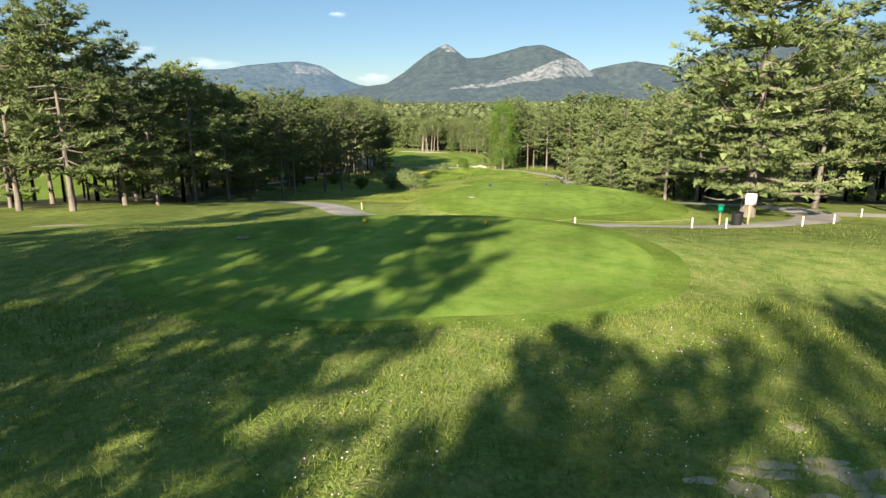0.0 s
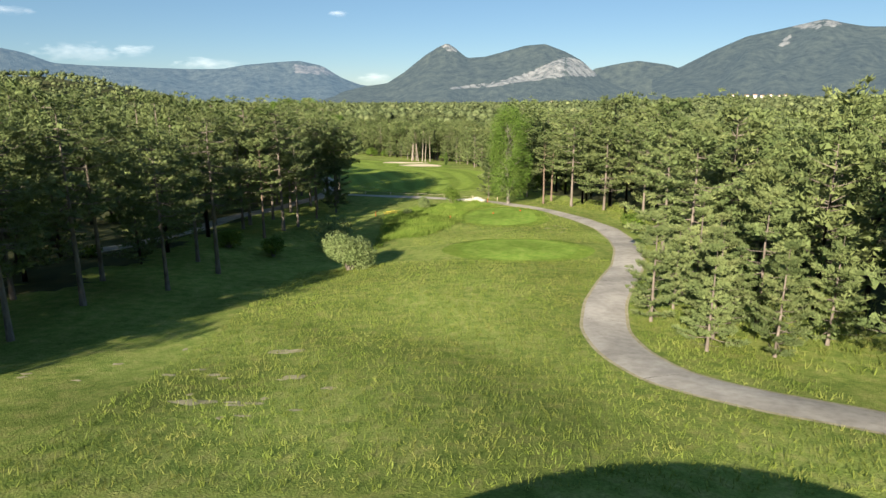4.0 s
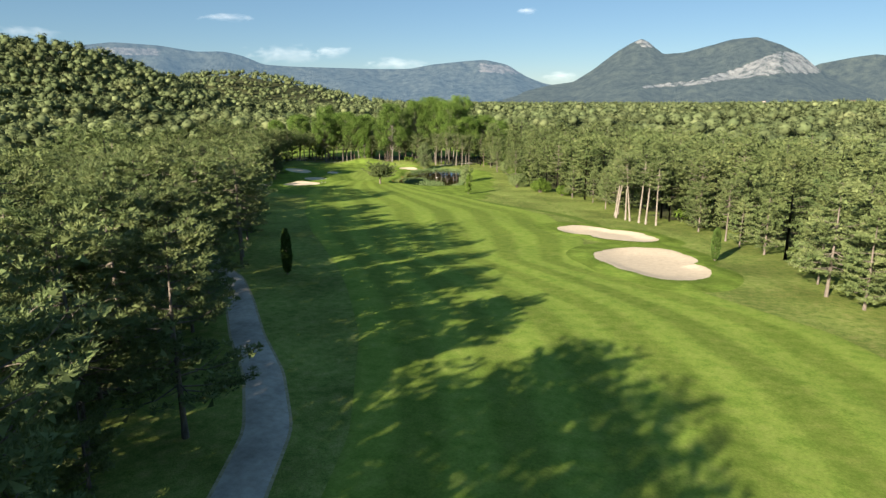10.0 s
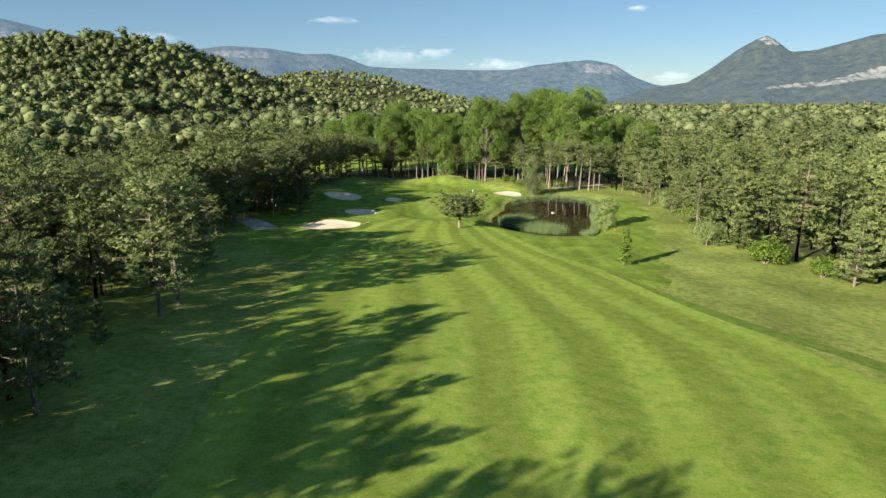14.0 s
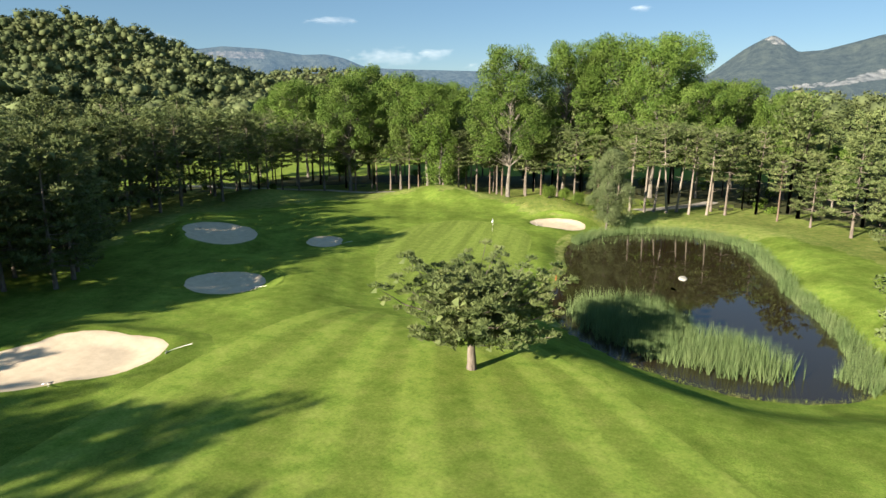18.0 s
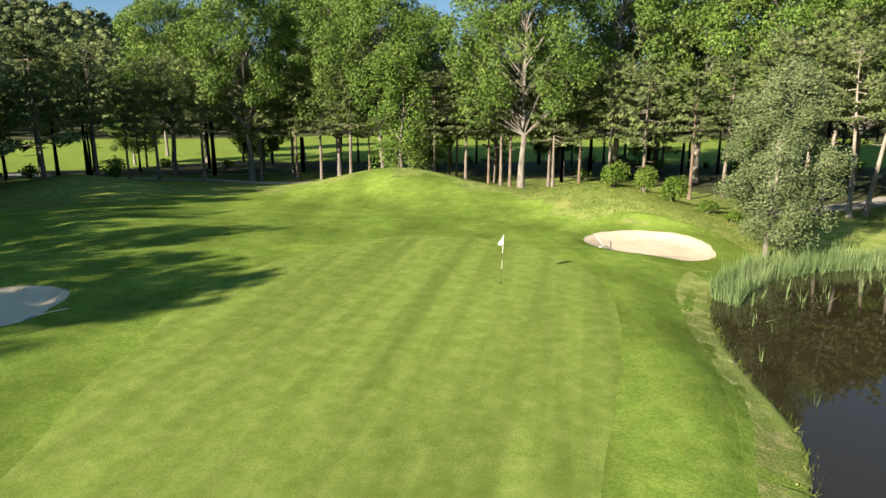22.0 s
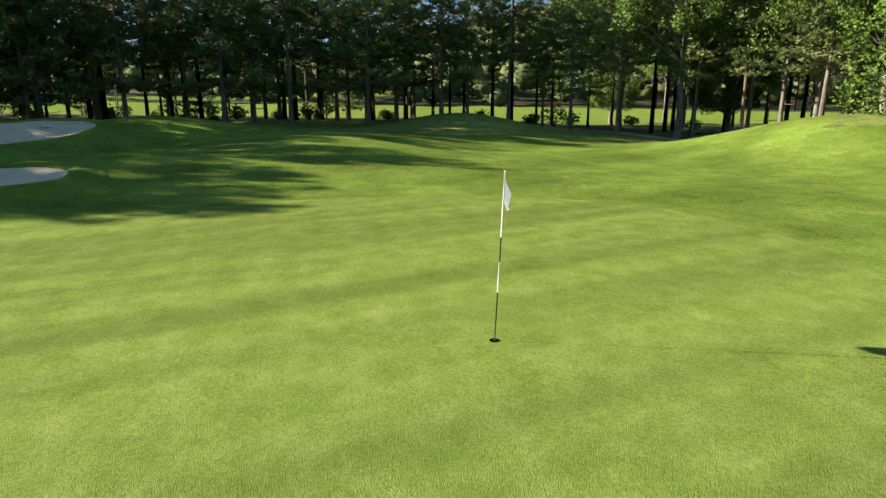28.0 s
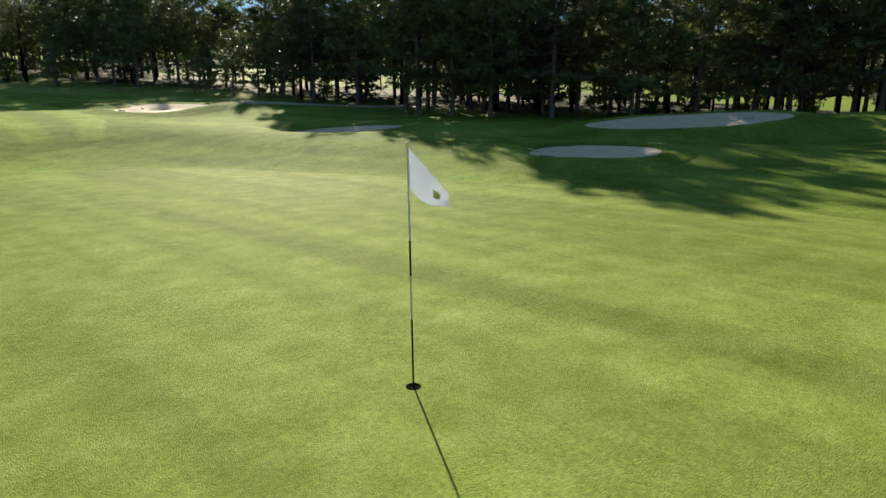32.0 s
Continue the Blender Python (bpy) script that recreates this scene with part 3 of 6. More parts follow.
striped("mown", "fairway_bands", 13, 0.85, 1.13)
FAIRWAY = [(153, -4, 3), (156, -10, 8), (162, -15, 12), (172, -17, 14), (190, -21, 14), (205, -27, 13), (218, -34, 9), (228, -40, 1), (240, -48, -12), (252, -56, -13),
           (262, -62, -14), (272, -68, -18.5), (280, -72, -20), (290, -78, -23), (300, -82, -32), (310, -88, -41), (318, -91, -48), (326, -93, -58), (334, -94, -66), (341, -94, -72), (347, -93, -80)]
ribbon("fairway", [(a, y) for y, a, b in FAIRWAY], [(b, y) for y, a, b in FAIRWAY], "fairway_bands", "bright mown fairway with long pale mowing bands", "fairway", 0.03, 46, 1.2, 1)
FRINGE = [(-50, 318.5), (-41, 309), (-33, 301.5), (-24, 296), (-18, 288), (-13.5, 280), (-12, 274)]
ribbon("rough_fringe", *sides_of(FRINGE, 2.2), "seam", "dark line of longer grass where the rough begins", "grass", 0.03, 7, 1.0)
for k, (o, top) in enumerate(TEES):
    carpet("tee_surround", o, "apron", "mown apron of a teeing ground", "grass", 0.014, 0.93, 1.32 if k != 0 else 1.12, 14)
    carpet("tee_box", o, "tee", "close-mown oval teeing ground", "tee", 0.022, rings=18, rim=0.018)
    if k in (1, 2):
        carpet("mowing_ring", o, "tee_ring", "faint darker mower ring on the teeing ground", "grass", 0.027, 0.72, 0.75, 4, rim=0.026)
        carpet("mowing_ring", o, "tee_ring", "faint darker mower ring round the teeing ground", "grass", 0.027, 1.0, 1.03, 4, rim=0.024)
carpet("green_collar", GREEN, "apron", "collar of longer grass round the putting green", "grass", 0.026, 0.97, 1.4, 40, 160, sink=0.05)
carpet("putting_green", GREEN, "putting", "smooth bright putting green", "green", 0.036, rings=40, sides=160, rim=0.03)
for k, o in enumerate(BUNKERS):
    carpet("bunker", o, "sand", "pale raked sand bunker with a soft grass lip" if k < 2 or k == 6 else "sand bunker in the shade beside the green", "bunker", 0.035, rings=16, sides=120, rim=0.0, outer=1.03)
    carpet("bunker_lip", o, "apron", "soft uneven grass lip round a sand bunker", "grass", 0.045, 0.985, 1.6, 18, 120, ragged_in=0.025, sink=0.2)

TEE_PATH_START = [(-26, 67), (-17.5, 63.4), (-12.4, 57.5), (-9.6, 51.5), (-8, 47), (-6.6, 42.5), (-4.3, 38.6), (-1.4, 35.9), (2.4, 34.4), (7, 33.1), (12.5, 32.4),
    (17, 33), (20.5, 35.2), (23.4, 38.6), (25.2, 43), (24.6, 48.5), (22.4, 53), (20.5, 57.5), (17.6, 60.6), (14.6, 62.6)]
TEE_PATH_END = [(12.3, 65.4), (11.5, 69), (11.6, 73), (13, 78.5), (15.1, 83.8), (17.7, 90), (19.8, 97), (21.1, 104), (21.6, 112), (20.4, 121), (18, 128),
    (15.2, 133.2), (12, 137.3), (9, 140.6), (5, 143.1), (0, 145.4), (-5.5, 147.8), (-11, 149.6), (-17, 151)]
TEE_PATH = TEE_PATH_START + TEE_PATH_END
LEFT_PATH = [(-29, 96), (-26, 104), (-25, 112), (-24.3, 120), (-22, 128), (-20, 135), (-18, 144), (-17.4, 152), (-18.2, 160), (-19.4, 166), (-20.6, 173),
    (-22.4, 181), (-25.2, 189), (-29.5, 195.5), (-35, 202), (-41, 210), (-47, 217.5), (-54, 224), (-62, 231)]
SPUR_PATH = [(25.4, 41), (31, 38), (39, 36), (46, 36)]
GREEN_PATH = [(-160, 393), (-148, 396), (-138, 399), (-130, 401), (-124, 402.5), (-117, 405.5), (-110, 409)]
WEST_TRACK = [(-124, 327), (-118, 328), (-113, 325), (-107, 321)]
POND_PATH = [(-70, 418), (-76, 408), (-80, 404)]
PATHS = [(TEE_PATH, 2.3), (LEFT_PATH, 2.3), (SPUR_PATH, 2.2), (GREEN_PATH, 2), (WEST_TRACK, 4), (POND_PATH, 2.2)]
for k, (line, w) in enumerate(PATHS):
    ribbon("cart_path", *sides_of(line, w + 0.35), "dirt", "worn earth verge of the cart path", "verge", 0.03, 5, 0.8)
    ribbon("cart_path", *sides_of(line, w), "asphalt", "narrow pale grey asphalt cart path", "path", 0.055, 5, 0.8)

walkway = np.array(TEE_PATH, float)
along_path = np.r_[0, np.cumsum(np.linalg.norm(np.diff(walkway, axis=0), axis=1))]
for d in np.arange(6, along_path[-1] - 4, 9.5):
    here, ahead = (np.array([np.interp(d + o, along_path, walkway[:, k]) for k in range(2)]) for o in (0, 0.4))
    way = (ahead - here) / np.linalg.norm(ahead - here)
    across = np.array([-way[1], way[0]]) * 1.1
    ribbon("path_joint", *sides_of(np.linspace(here - across, here + across, 4), 0.045), "joint", "dark joint across the asphalt path", "joint", 0.06, 3, 0.5)

water = bpy.data.materials.new("pond_water")
water.use_nodes = True
wb = water.node_tree.nodes["Principled BSDF"]
wb.inputs["Base Color"].default_value = (0.022, 0.017, 0.009, 1)
wb.inputs["Roughness"].default_value = 0.03
wb.inputs["IOR"].default_value = 1.4
wt = water.node_tree.nodes.new("ShaderNodeTexNoise")
wt.inputs["Scale"].default_value = 1.4
wbump = water.node_tree.nodes.new("ShaderNodeBump")
wbump.inputs["Strength"].default_value, wbump.inputs["Distance"].default_value = 0.05, 0.02
water.node_tree.links.new(wt.outputs["Fac"], wbump.inputs["Height"])
water.node_tree.links.new(wbump.outputs[0], wb.inputs["Normal"])
M["water"] = water
px, py = POND.rings(0.02, 1.08, 10, 96)
wf = grid_faces(10, 96, True)
structure("water", (np.stack([px, py, np.full_like(px, -1.3)], -1).reshape(-1, 3), wf), ["water"], "still brown pond with sky and trees mirrored", "pond")
bx, by = POND.rings(0.99, 1.14, 9, 160)
bf = grid_faces(9, 160, True)
ba = np.arctan2(by - POND.c[1], bx - POND.c[0]).ravel()[bf].mean(1)
bf = bf[(np.abs(ba) > 2.25) | (ba < -2.0)]
bz = ground(bx, by) + 0.02
bz[-1] -= 0.03
structure("pond_bank", (np.stack([bx, by, bz], -1).reshape(-1, 3), bf), ["straw"], "trampled straw-tinged bank of the pond", "bank")

rng = np.random.default_rng(7)


def patch(name, cx, cy, rx, ry, mat, label, category, lift=0.035):
    a = np.linspace(0, 2 * np.pi, 14, endpoint=False)
    k = rng.uniform(0.5, 1.25, 14)
    return carpet(name, Outline(np.stack([cx + rx * k * np.cos(a), cy + ry * k * np.sin(a)], 1), (cx, cy)), mat, label, category, lift, rings=4, sides=24)


BARE = [(-21, 33.5, 2.2, 0.5), (-4.3, 69.8, 1.1, 0.3), (-6, 63, 0.9, 0.4), (-3, 66, 0.7, 0.3), (13.0, 126.9, 1.7, 0.9)]
for cx, cy, n, sx, sy in ((5.4, 7.6, 16, 1.1, 0.9), (-8, 67, 16, 3.0, 3.0), (15.5, 114.5, 12, 0.9, 2.6), (-3.5, 62.5, 7, 1.6, 0.8)):
    BARE += [(cx + rng.normal(0, sx), cy + rng.normal(0, sy), rng.uniform(0.12, 0.5), rng.uniform(0.08, 0.22)) for _ in range(n)]
for cx, cy, rx, ry in BARE:
    patch("bare_patch", cx, cy, rx, ry, "dirt", "bare pale patch worn through the grass", "bare ground", 0.012)


# ---- foliage ----
def sprays(points, dirs, length, width, count, r, spread=0.9, droop=0.0, facing=None, outs=None):
    """Narrow pointed leaves or needle bundles that fan out from each point."""
    n = len(points)
    p = np.repeat(points, count, 0)
    d = np.repeat(dirs, count, 0) + r.normal(0, spread, (n * count, 3))
    d[:, 2] -= droop
    d /= np.linalg.norm(d, axis=1)[:, None] + 1e-9
    side = np.cross(d, r.normal(0, 1, d.shape))
    if facing is not None:
        out = np.repeat(dirs, count, 0)
        out = out / (np.linalg.norm(out, axis=1)[:, None] + 1e-9) + r.normal(0, facing, d.shape)
        out /= np.linalg.norm(out, axis=1)[:, None] + 1e-9
        d = np.cross(out, r.normal(0, 1, d.shape))
        d /= np.linalg.norm(d, axis=1)[:, None] + 1e-9
        d = d + 0.2 * out
        side = np.cross(d, out)
    side /= np.linalg.norm(side, axis=1)[:, None] + 1e-9
    ln = length * r.uniform(0.6, 1.3, (len(p), 1))
    wd = width * r.uniform(0.7, 1.3, (len(p), 1)) / 2
    v = np.stack([p - side * wd, p + side * wd, p + d * ln], 1)
    return soft(v, np.repeat(dirs if outs is None else outs, count, 0), r, np.arange(3 * len(p)).reshape(-1, 3), 3)


def soft(v, out, r, faces, corners):
    """Turn each leaf's front outwards and let it shade with the mass of foliage that it belongs to."""
    out = out / (np.linalg.norm(out, axis=1)[:, None] + 1e-9)
    fn = np.cross(v[:, 1] - v[:, 0], v[:, 2] - v[:, 0])
    fn /= np.linalg.norm(fn, axis=1)[:, None] + 1e-12
    back = (fn * out).sum(1) < 0
    v[back] = v[back][:, ::-1]
    fn[back] *= -1
    level = np.abs((fn * out).sum(1))[:, None]
    n = out * level * 1.2 + fn * (1.15 - level) + r.normal(0, 0.08, fn.shape)
    n /= np.linalg.norm(n, axis=1)[:, None] + 1e-9
    return v.reshape(-1, 3), faces, np.repeat(n, corners, 0)


def cards(points, size, r, outs, up=0.4):
    """Small four-cornered leaves (two triangles), loosely level."""
    n = len(points)
    a = r.normal(0, 1, (n, 3))
    a[:, 2] *= up
    a /= np.linalg.norm(a, axis=1)[:, None]
    b = np.cross(a, r.normal(0, 1, (n, 3)))
    b /= np.linalg.norm(b, axis=1)[:, None]
    s = size * r.uniform(0.6, 1.4, (n, 1))
    v = np.stack([points - a * s * 0.7, points + b * s * 0.4, points + a * s * 0.7, points - b * s * 0.4], 1)
    k = np.arange(n)[:, None] * 4
    return soft(v, outs, r, np.concatenate([k + [0, 1, 2], k + [0, 2, 3]]), 4)


def pine(seed, height, base, spread, whorls=8, arms=5, twigs=5, leaves=36, length=0.34, width=0.1, cone=0.0, radius=None, lean=0.3, sides=8, bare=4, limb_sides=4, rings=9, wide=0.3, upswept=0.0, heart=6, tuft=0.16, inner=0.42):
    """Trunk and limbs, and the needle crown, of one pine at the origin: whorls of limbs that each carry a flat pad of needle tufts."""
    r = np.random.default_rng(seed)
    radius = radius or 0.014 * height
    zs = np.linspace(-0.3, height * 0.97, rings)
    bend = np.cumsum(r.normal(0, lean * 0.12, (rings, 2)), 0) * (np.linspace(0, 1, rings)[:, None])
    axis = np.column_stack([bend, zs])
    wood = [tube(axis, radius * np.r_[1.35, np.linspace(1.0, 0.12, rings - 1)], sides)]
    mids, outs, sizes = [], [], []
    first, up = base * height, np.array([0, 0, 1.0])

    def limb(z, u, az, ln, dead):
        root = np.array([np.interp(z, zs, axis[:, 0]), np.interp(z, zs, axis[:, 1]), z])
        out = np.array([math.cos(az), math.sin(az), 0])
        side = np.array([-out[1], out[0], 0])
        rise = r.uniform(-0.12, 0.1) + 0.5 * u + 0.35 * upswept

        def at(c):
            return root + out * ln * c + up * ln * (rise * c**1.5 - 0.1 * math.sin(math.pi * c)) + side * ln * crook * c * c

        crook = r.normal(0, 0.12)
        if limb_sides:
            cs = (0, 0.35, 0.7, 0.98) if limb_sides > 3 else (0, 0.95)
            thick = {0: 1, 0.35: 0.7, 0.7: 0.45, 0.98: 0.12, 0.95: 0.15}
            wood.append(tube([at(c) for c in cs], radius * (0.2 if dead else 0.34) * np.array([thick[c] for c in cs]) * (1.1 - 0.6 * u), limb_sides))
        if dead:
            return
        for k, c in enumerate(np.linspace(1.0, inner, twigs)):
            size = tuft * spread * r.uniform(0.75, 1.3) * (0.8 if u > 0.85 else 1.0)
            off = (0 if k == 0 else (-1) ** k) * ln * r.uniform(0.12, 0.34) * (1.25 - 0.6 * c)
            mids.append(at(c) + side * off + up * (r.normal(0, 0.12) * size + 0.06 * abs(off)))
            outs.append(out + side * np.sign(off) * 0.5)
            sizes.append(size)

    for w in range(whorls):
        uw = (w + r.uniform(0.1, 0.6)) / whorls
        for i in range(arms):
            u = min(1, max(0, uw + r.normal(0, 0.02)))
            shape = math.sqrt(max(0.05, 1 - ((u - wide) / max(1.04 - wide, wide + 0.42)) ** 2)) * (1 - cone) + cone * (1.02 - u)
            if r.uniform() < 0.12 and u < 0.8:
                continue
            limb(first + (height * 0.985 - first) * u, u, w * 1.1 + i * 2 * math.pi / arms + r.uniform(-0.45, 0.45), spread * shape * r.uniform(0.55, 1.2), False)
    for i in range(bare):
        limb(first * r.uniform(0.6, 1.02), 0, i * 2.4, spread * r.uniform(0.2, 0.5), True)
    for k in range(4):
        mids.append(axis[-1] + r.normal(0, 0.1, 3) * spread + up * 0.1)
        outs.append(r.normal(0, 0.4, 3) + up * 0.5)
        sizes.append(tuft * spread * 0.8)
    c, o, sz = np.array(mids), np.array(outs), np.array(sizes)
    n = len(c) * leaves
    c2, o2, s2 = np.repeat(c, leaves, 0), np.repeat(o, leaves, 0), np.repeat(sz, leaves)[:, None]
    q = r.normal(0, 1, (n, 3))
    q /= np.linalg.norm(q, axis=1)[:, None]
    q[:, 2] = np.abs(q[:, 2]) * 0.95 - 0.22
    p = c2 + q * s2 * r.uniform(0.15, 0.85, (n, 1)) * np.array([1, 1, 0.55])
    d = q * 0.75 + o2 * 0.3 + up * (0.45 + upswept) + r.normal(0, 0.25, (n, 3))
    d /= np.linalg.norm(d, axis=1)[:, None]
    side = np.cross(d, r.normal(0, 1, d.shape))
    side /= np.linalg.norm(side, axis=1)[:, None] + 1e-9
    ln, wd = length * r.uniform(0.6, 1.3, (n, 1)), width * r.uniform(0.35, 0.65, (n, 1))
    crown = [soft(np.stack([p - side * wd, p + side * wd, p + d * ln], 1), q * 0.8 + o2 * 0.25 + up * 0.45, r, np.arange(3 * n).reshape(-1, 3), 3)]
    if heart:
        n = len(c) * heart
        c2, s2 = np.repeat(c, heart, 0), np.repeat(sz, heart)[:, None]
        az = np.tile(np.arange(heart) * 2 * math.pi / heart, len(c)) + r.uniform(0, 1, n)
        e = np.stack([np.cos(az), np.sin(az), r.normal(0.0, 0.35, n)], 1)
        f = np.stack([-np.sin(az), np.cos(az), r.normal(0, 0.4, n)], 1)
        m = c2 - up * s2 * 0.1
        crown.append(soft(np.stack([m - e * s2 * 0.1, m + e * s2 * 0.68 - f * s2 * 0.36, m + e * s2 * 0.68 + f * s2 * 0.36], 1), e + up * 0.1, r, np.arange(3 * n).reshape(-1, 3), 3))
    return joined(wood), joined(crown)


def broadleaf(seed, height, base, spread, lumps=26, leaves=130, size=0.4, radius=0.3, slim=0.0, droop=0.0, lump_size=(0.28, 0.5), single=False):
    """Forked trunk and limbs, and a crown of leaf lumps with gaps between them."""
    r = np.random.default_rng(seed)
    zs = np.linspace(-0.3, height * 0.75, 8)
    axis = np.column_stack([np.cumsum(r.normal(0, 0.12, (8, 2)), 0), zs])
    wood = [tube(axis, radius * np.r_[1.4, np.linspace(1, 0.25, 7)], 9)]
    pts, outs = [], []
    for i in range(lumps):
        u = (i + 0.5) / lumps
        z = height * (base + (0.97 - base) * u)
        reach = spread * math.sqrt(max(0.06, 1 - ((u - 0.45) / 0.6) ** 2)) * (1 - slim * u) * r.uniform(0.35, 1.0)
        az = i * 2.4 + r.uniform(-0.6, 0.6)
        tip = np.array([reach * math.cos(az), reach * math.sin(az), z])
        fork = min(max(z - 0.75 * reach - 0.05 * height, height * base * 0.7), height * 0.72)
        root = np.array([np.interp(fork, zs, axis[:, 0]), np.interp(fork, zs, axis[:, 1]), fork])
        w = np.linspace(0, 1, 4)[:, None]
        wood.append(tube(root + (tip - root) * w + r.normal(0, 0.15, (4, 3)) * w, radius * np.array([0.28, 0.2, 0.12, 0.03]), 5))
        lump = spread * r.uniform(*lump_size)
        q = r.normal(0, 1, (leaves, 3))
        q *= (r.uniform(0.2, 1, (leaves, 1)) ** 0.5) / np.linalg.norm(q, axis=1)[:, None] * lump
        q[:, 2] *= 0.8
        if droop:
            q[:, 2] -= r.uniform(0, droop, leaves) * (np.hypot(q[:, 0], q[:, 1]) / lump)
        pts.append(tip + q)
        outs.append(q / lump + np.array([tip[0], tip[1], 0]) / spread * 0.7 + [0, 0, 0.3])
    p, outs = np.concatenate(pts), np.concatenate(outs)
    if single:
        return joined(wood), sprays(p, outs, size, size * 0.75, 1, r, 0.9)
    return joined(wood), cards(p, size, r, outs)


def bush(seed, rx, rz, leaves=1500, size=0.16, lumps=9):
    r = np.random.default_rng(seed)
    pts, outs, wood = [], [], []
    for i in range(lumps):
        az = i * 2.4
        c = np.array([math.cos(az), math.sin(az), 0]) * rx * 0.55 * r.uniform(0.3, 1) + [0, 0, rz * r.uniform(0.35, 0.68)]
        q = r.normal(0, 1, (leaves // lumps, 3))
        q *= (r.uniform(0.3, 1, (len(q), 1)) ** 0.5) / np.linalg.norm(q, axis=1)[:, None]
        pts.append(c + q * np.array([rx * 0.5, rx * 0.5, rz * 0.36]))
        outs.append(q + c / rx * 0.6 + [0, 0, 0.2])
        wood.append(tube(np.array([[c[0] * 0.15, c[1] * 0.15, -0.1], c * 0.55, c]), np.array([0.04, 0.03, 0.01]) * rx, 4))
    p = np.concatenate(pts)
    p[:, 2] = np.maximum(p[:, 2], 0.05)
    return joined(wood), cards(p, size, r, np.concatenate(outs))


def tree_thing(name, geo, bark, leaf, label, category, group="", woodname="trunk", leafname="crown"):
    ob = tagged(new(name), label, category, group)
    part(woodname, geo[0], bark, ob, smooth=True)
    part(leafname, geo[1], leaf, ob, smooth=False)
    return ob


def stand(ob, x, y, turn=0.0, scale=1.0, copy=True, tilt=0.0):
    m = pose(x, y, float(ground(x, y)), tilt, 0, turn) @ Matrix.Scale(scale, 4)
    if copy:
        return copy_thing(ob, m)
    ob.matrix_basis = m
    return ob


PINE_SPECS = [
    # seed, height, crown base, spread, cone, widest at, upswept, bark, label
    (11, 14.0, 0.40, 4.3, 0.0, 0.42, 0.0, "bark", "tall pine with a broad layered needle crown and bare lower trunk"),
    (12, 12.5, 0.24, 3.9, 0.2, 0.3, 0.0, "bark", "grey-barked pine with an uneven olive-green crown"),
    (13, 15.0, 0.44, 3.7, 0.0, 0.45, 0.0, "bark", "tall dark-barked pine with a high crown"),
    (14, 11.0, 0.12, 3.4, 0.45, 0.2, 0.1, "bark", "dense pine with needle branches low on the trunk"),
    (15, 13.5, 0.48, 2.5, 0.15, 0.35, 0.0, "bark_red", "slender pine with a thin high crown"),
    (16, 9.5, 0.08, 2.7, 0.7, 0.2, 0.45, "bark", "young conical pine with upswept pale shoots"),
    (17, 14.5, 0.58, 2.8, 0.0, 0.45, 0.0, "bark_pine", "tall pine with a long bare pale trunk and high crown"),
]
pines = []
for sd, h, b, s, c, w, us, bk, lab in PINE_SPECS:
    for twigs, leaves, ln, wd, tf in ((9, 34, 0.22, 0.06, 0.115), (7, 18, 0.29, 0.095, 0.13)):
        geo = pine(sd, h, b, s, max(6, round(h * (1 - b) / 0.95)), 5, twigs, leaves, ln, wd, c, wide=w, upswept=us, heart=4, tuft=tf)
        pines.append(tree_thing("pine_tree", geo, bk, "needles", lab, "pine tree", "pines along the fairway"))
used = set()


def set_pine(kind, x, y, scale=1.0, turn=None):
    turn = rng.uniform(0, 360) if turn is None else turn
    leaning = kind == 6
    kind = 2 * kind + (y > 232)
    if kind not in used:
        used.add(kind)
        return stand(pines[kind], x, y, turn, scale, False, 5 if leaning else 0)
    return stand(pines[kind], x, y, turn, scale, True, rng.uniform(2, 9) if leaning else 0)


# pines placed by their bases or by the shadows they cast: edge of the left wood, the right wood, and unseen behind the
# first tee
FIRST_TEE = [(4, -11, -11, 0.9), (1, -10.4, -3, 0.96), (1, -13.6, 0, 0.82), (3, -6, -10.4, 0.85), (4, -4.3, -13.0, 0.8), (4, -2.4, -15.3, 0.8), (4, 1.5, -9.5, 0.8),
    (1, -10, -22.5, 1), (1, -17, -6, 1), (1, -20.5, 3, 0.95), (1, -25, 8, 0.95), (1, -12.6, -5.5, 0.94), (3, -15.5, -3, 0.9),
    (1, -20, -4, 0.94), (3, -24, 2, 0.95), (0, -22, -8, 1.05), (2, -5, -26, 1), (0, 0.5, -28, 1), (1, 6, -30, 1)]
LEFT_WOOD = [(0, -26.8, 58, 0.9), (0, -32.9, 67, 0.9), (0, -26.8, 66.5, 0.9), (0, -20.8, 84.5, 0.9), (0, -23.4, 79, 0.85), (0, -28.5, 75, 0.9), (1, -36, 53, 1.05), (1, -33.5, 53.5, 1), (1, -25.6, 43, 1.1), (1, -25.5, 50, 1.02), (3, -24, 52.5, 1), (1, -24, 70, 0.95), (1, -30, 44, 1.1), (1, -28.5, 48, 1.05), (3, -33, 47.5, 1.1), (1, -22.4, 56.5, 0.95),
    (3, -31, 60, 1.05), (0, -15.6, 83, 0.78), (2, -17.4, 93, 0.72), (1, -21, 61, 0.9), (3, -19.8, 64, 0.85), (1, -22, 73, 0.95), (0, -18.5, 78, 0.95)]
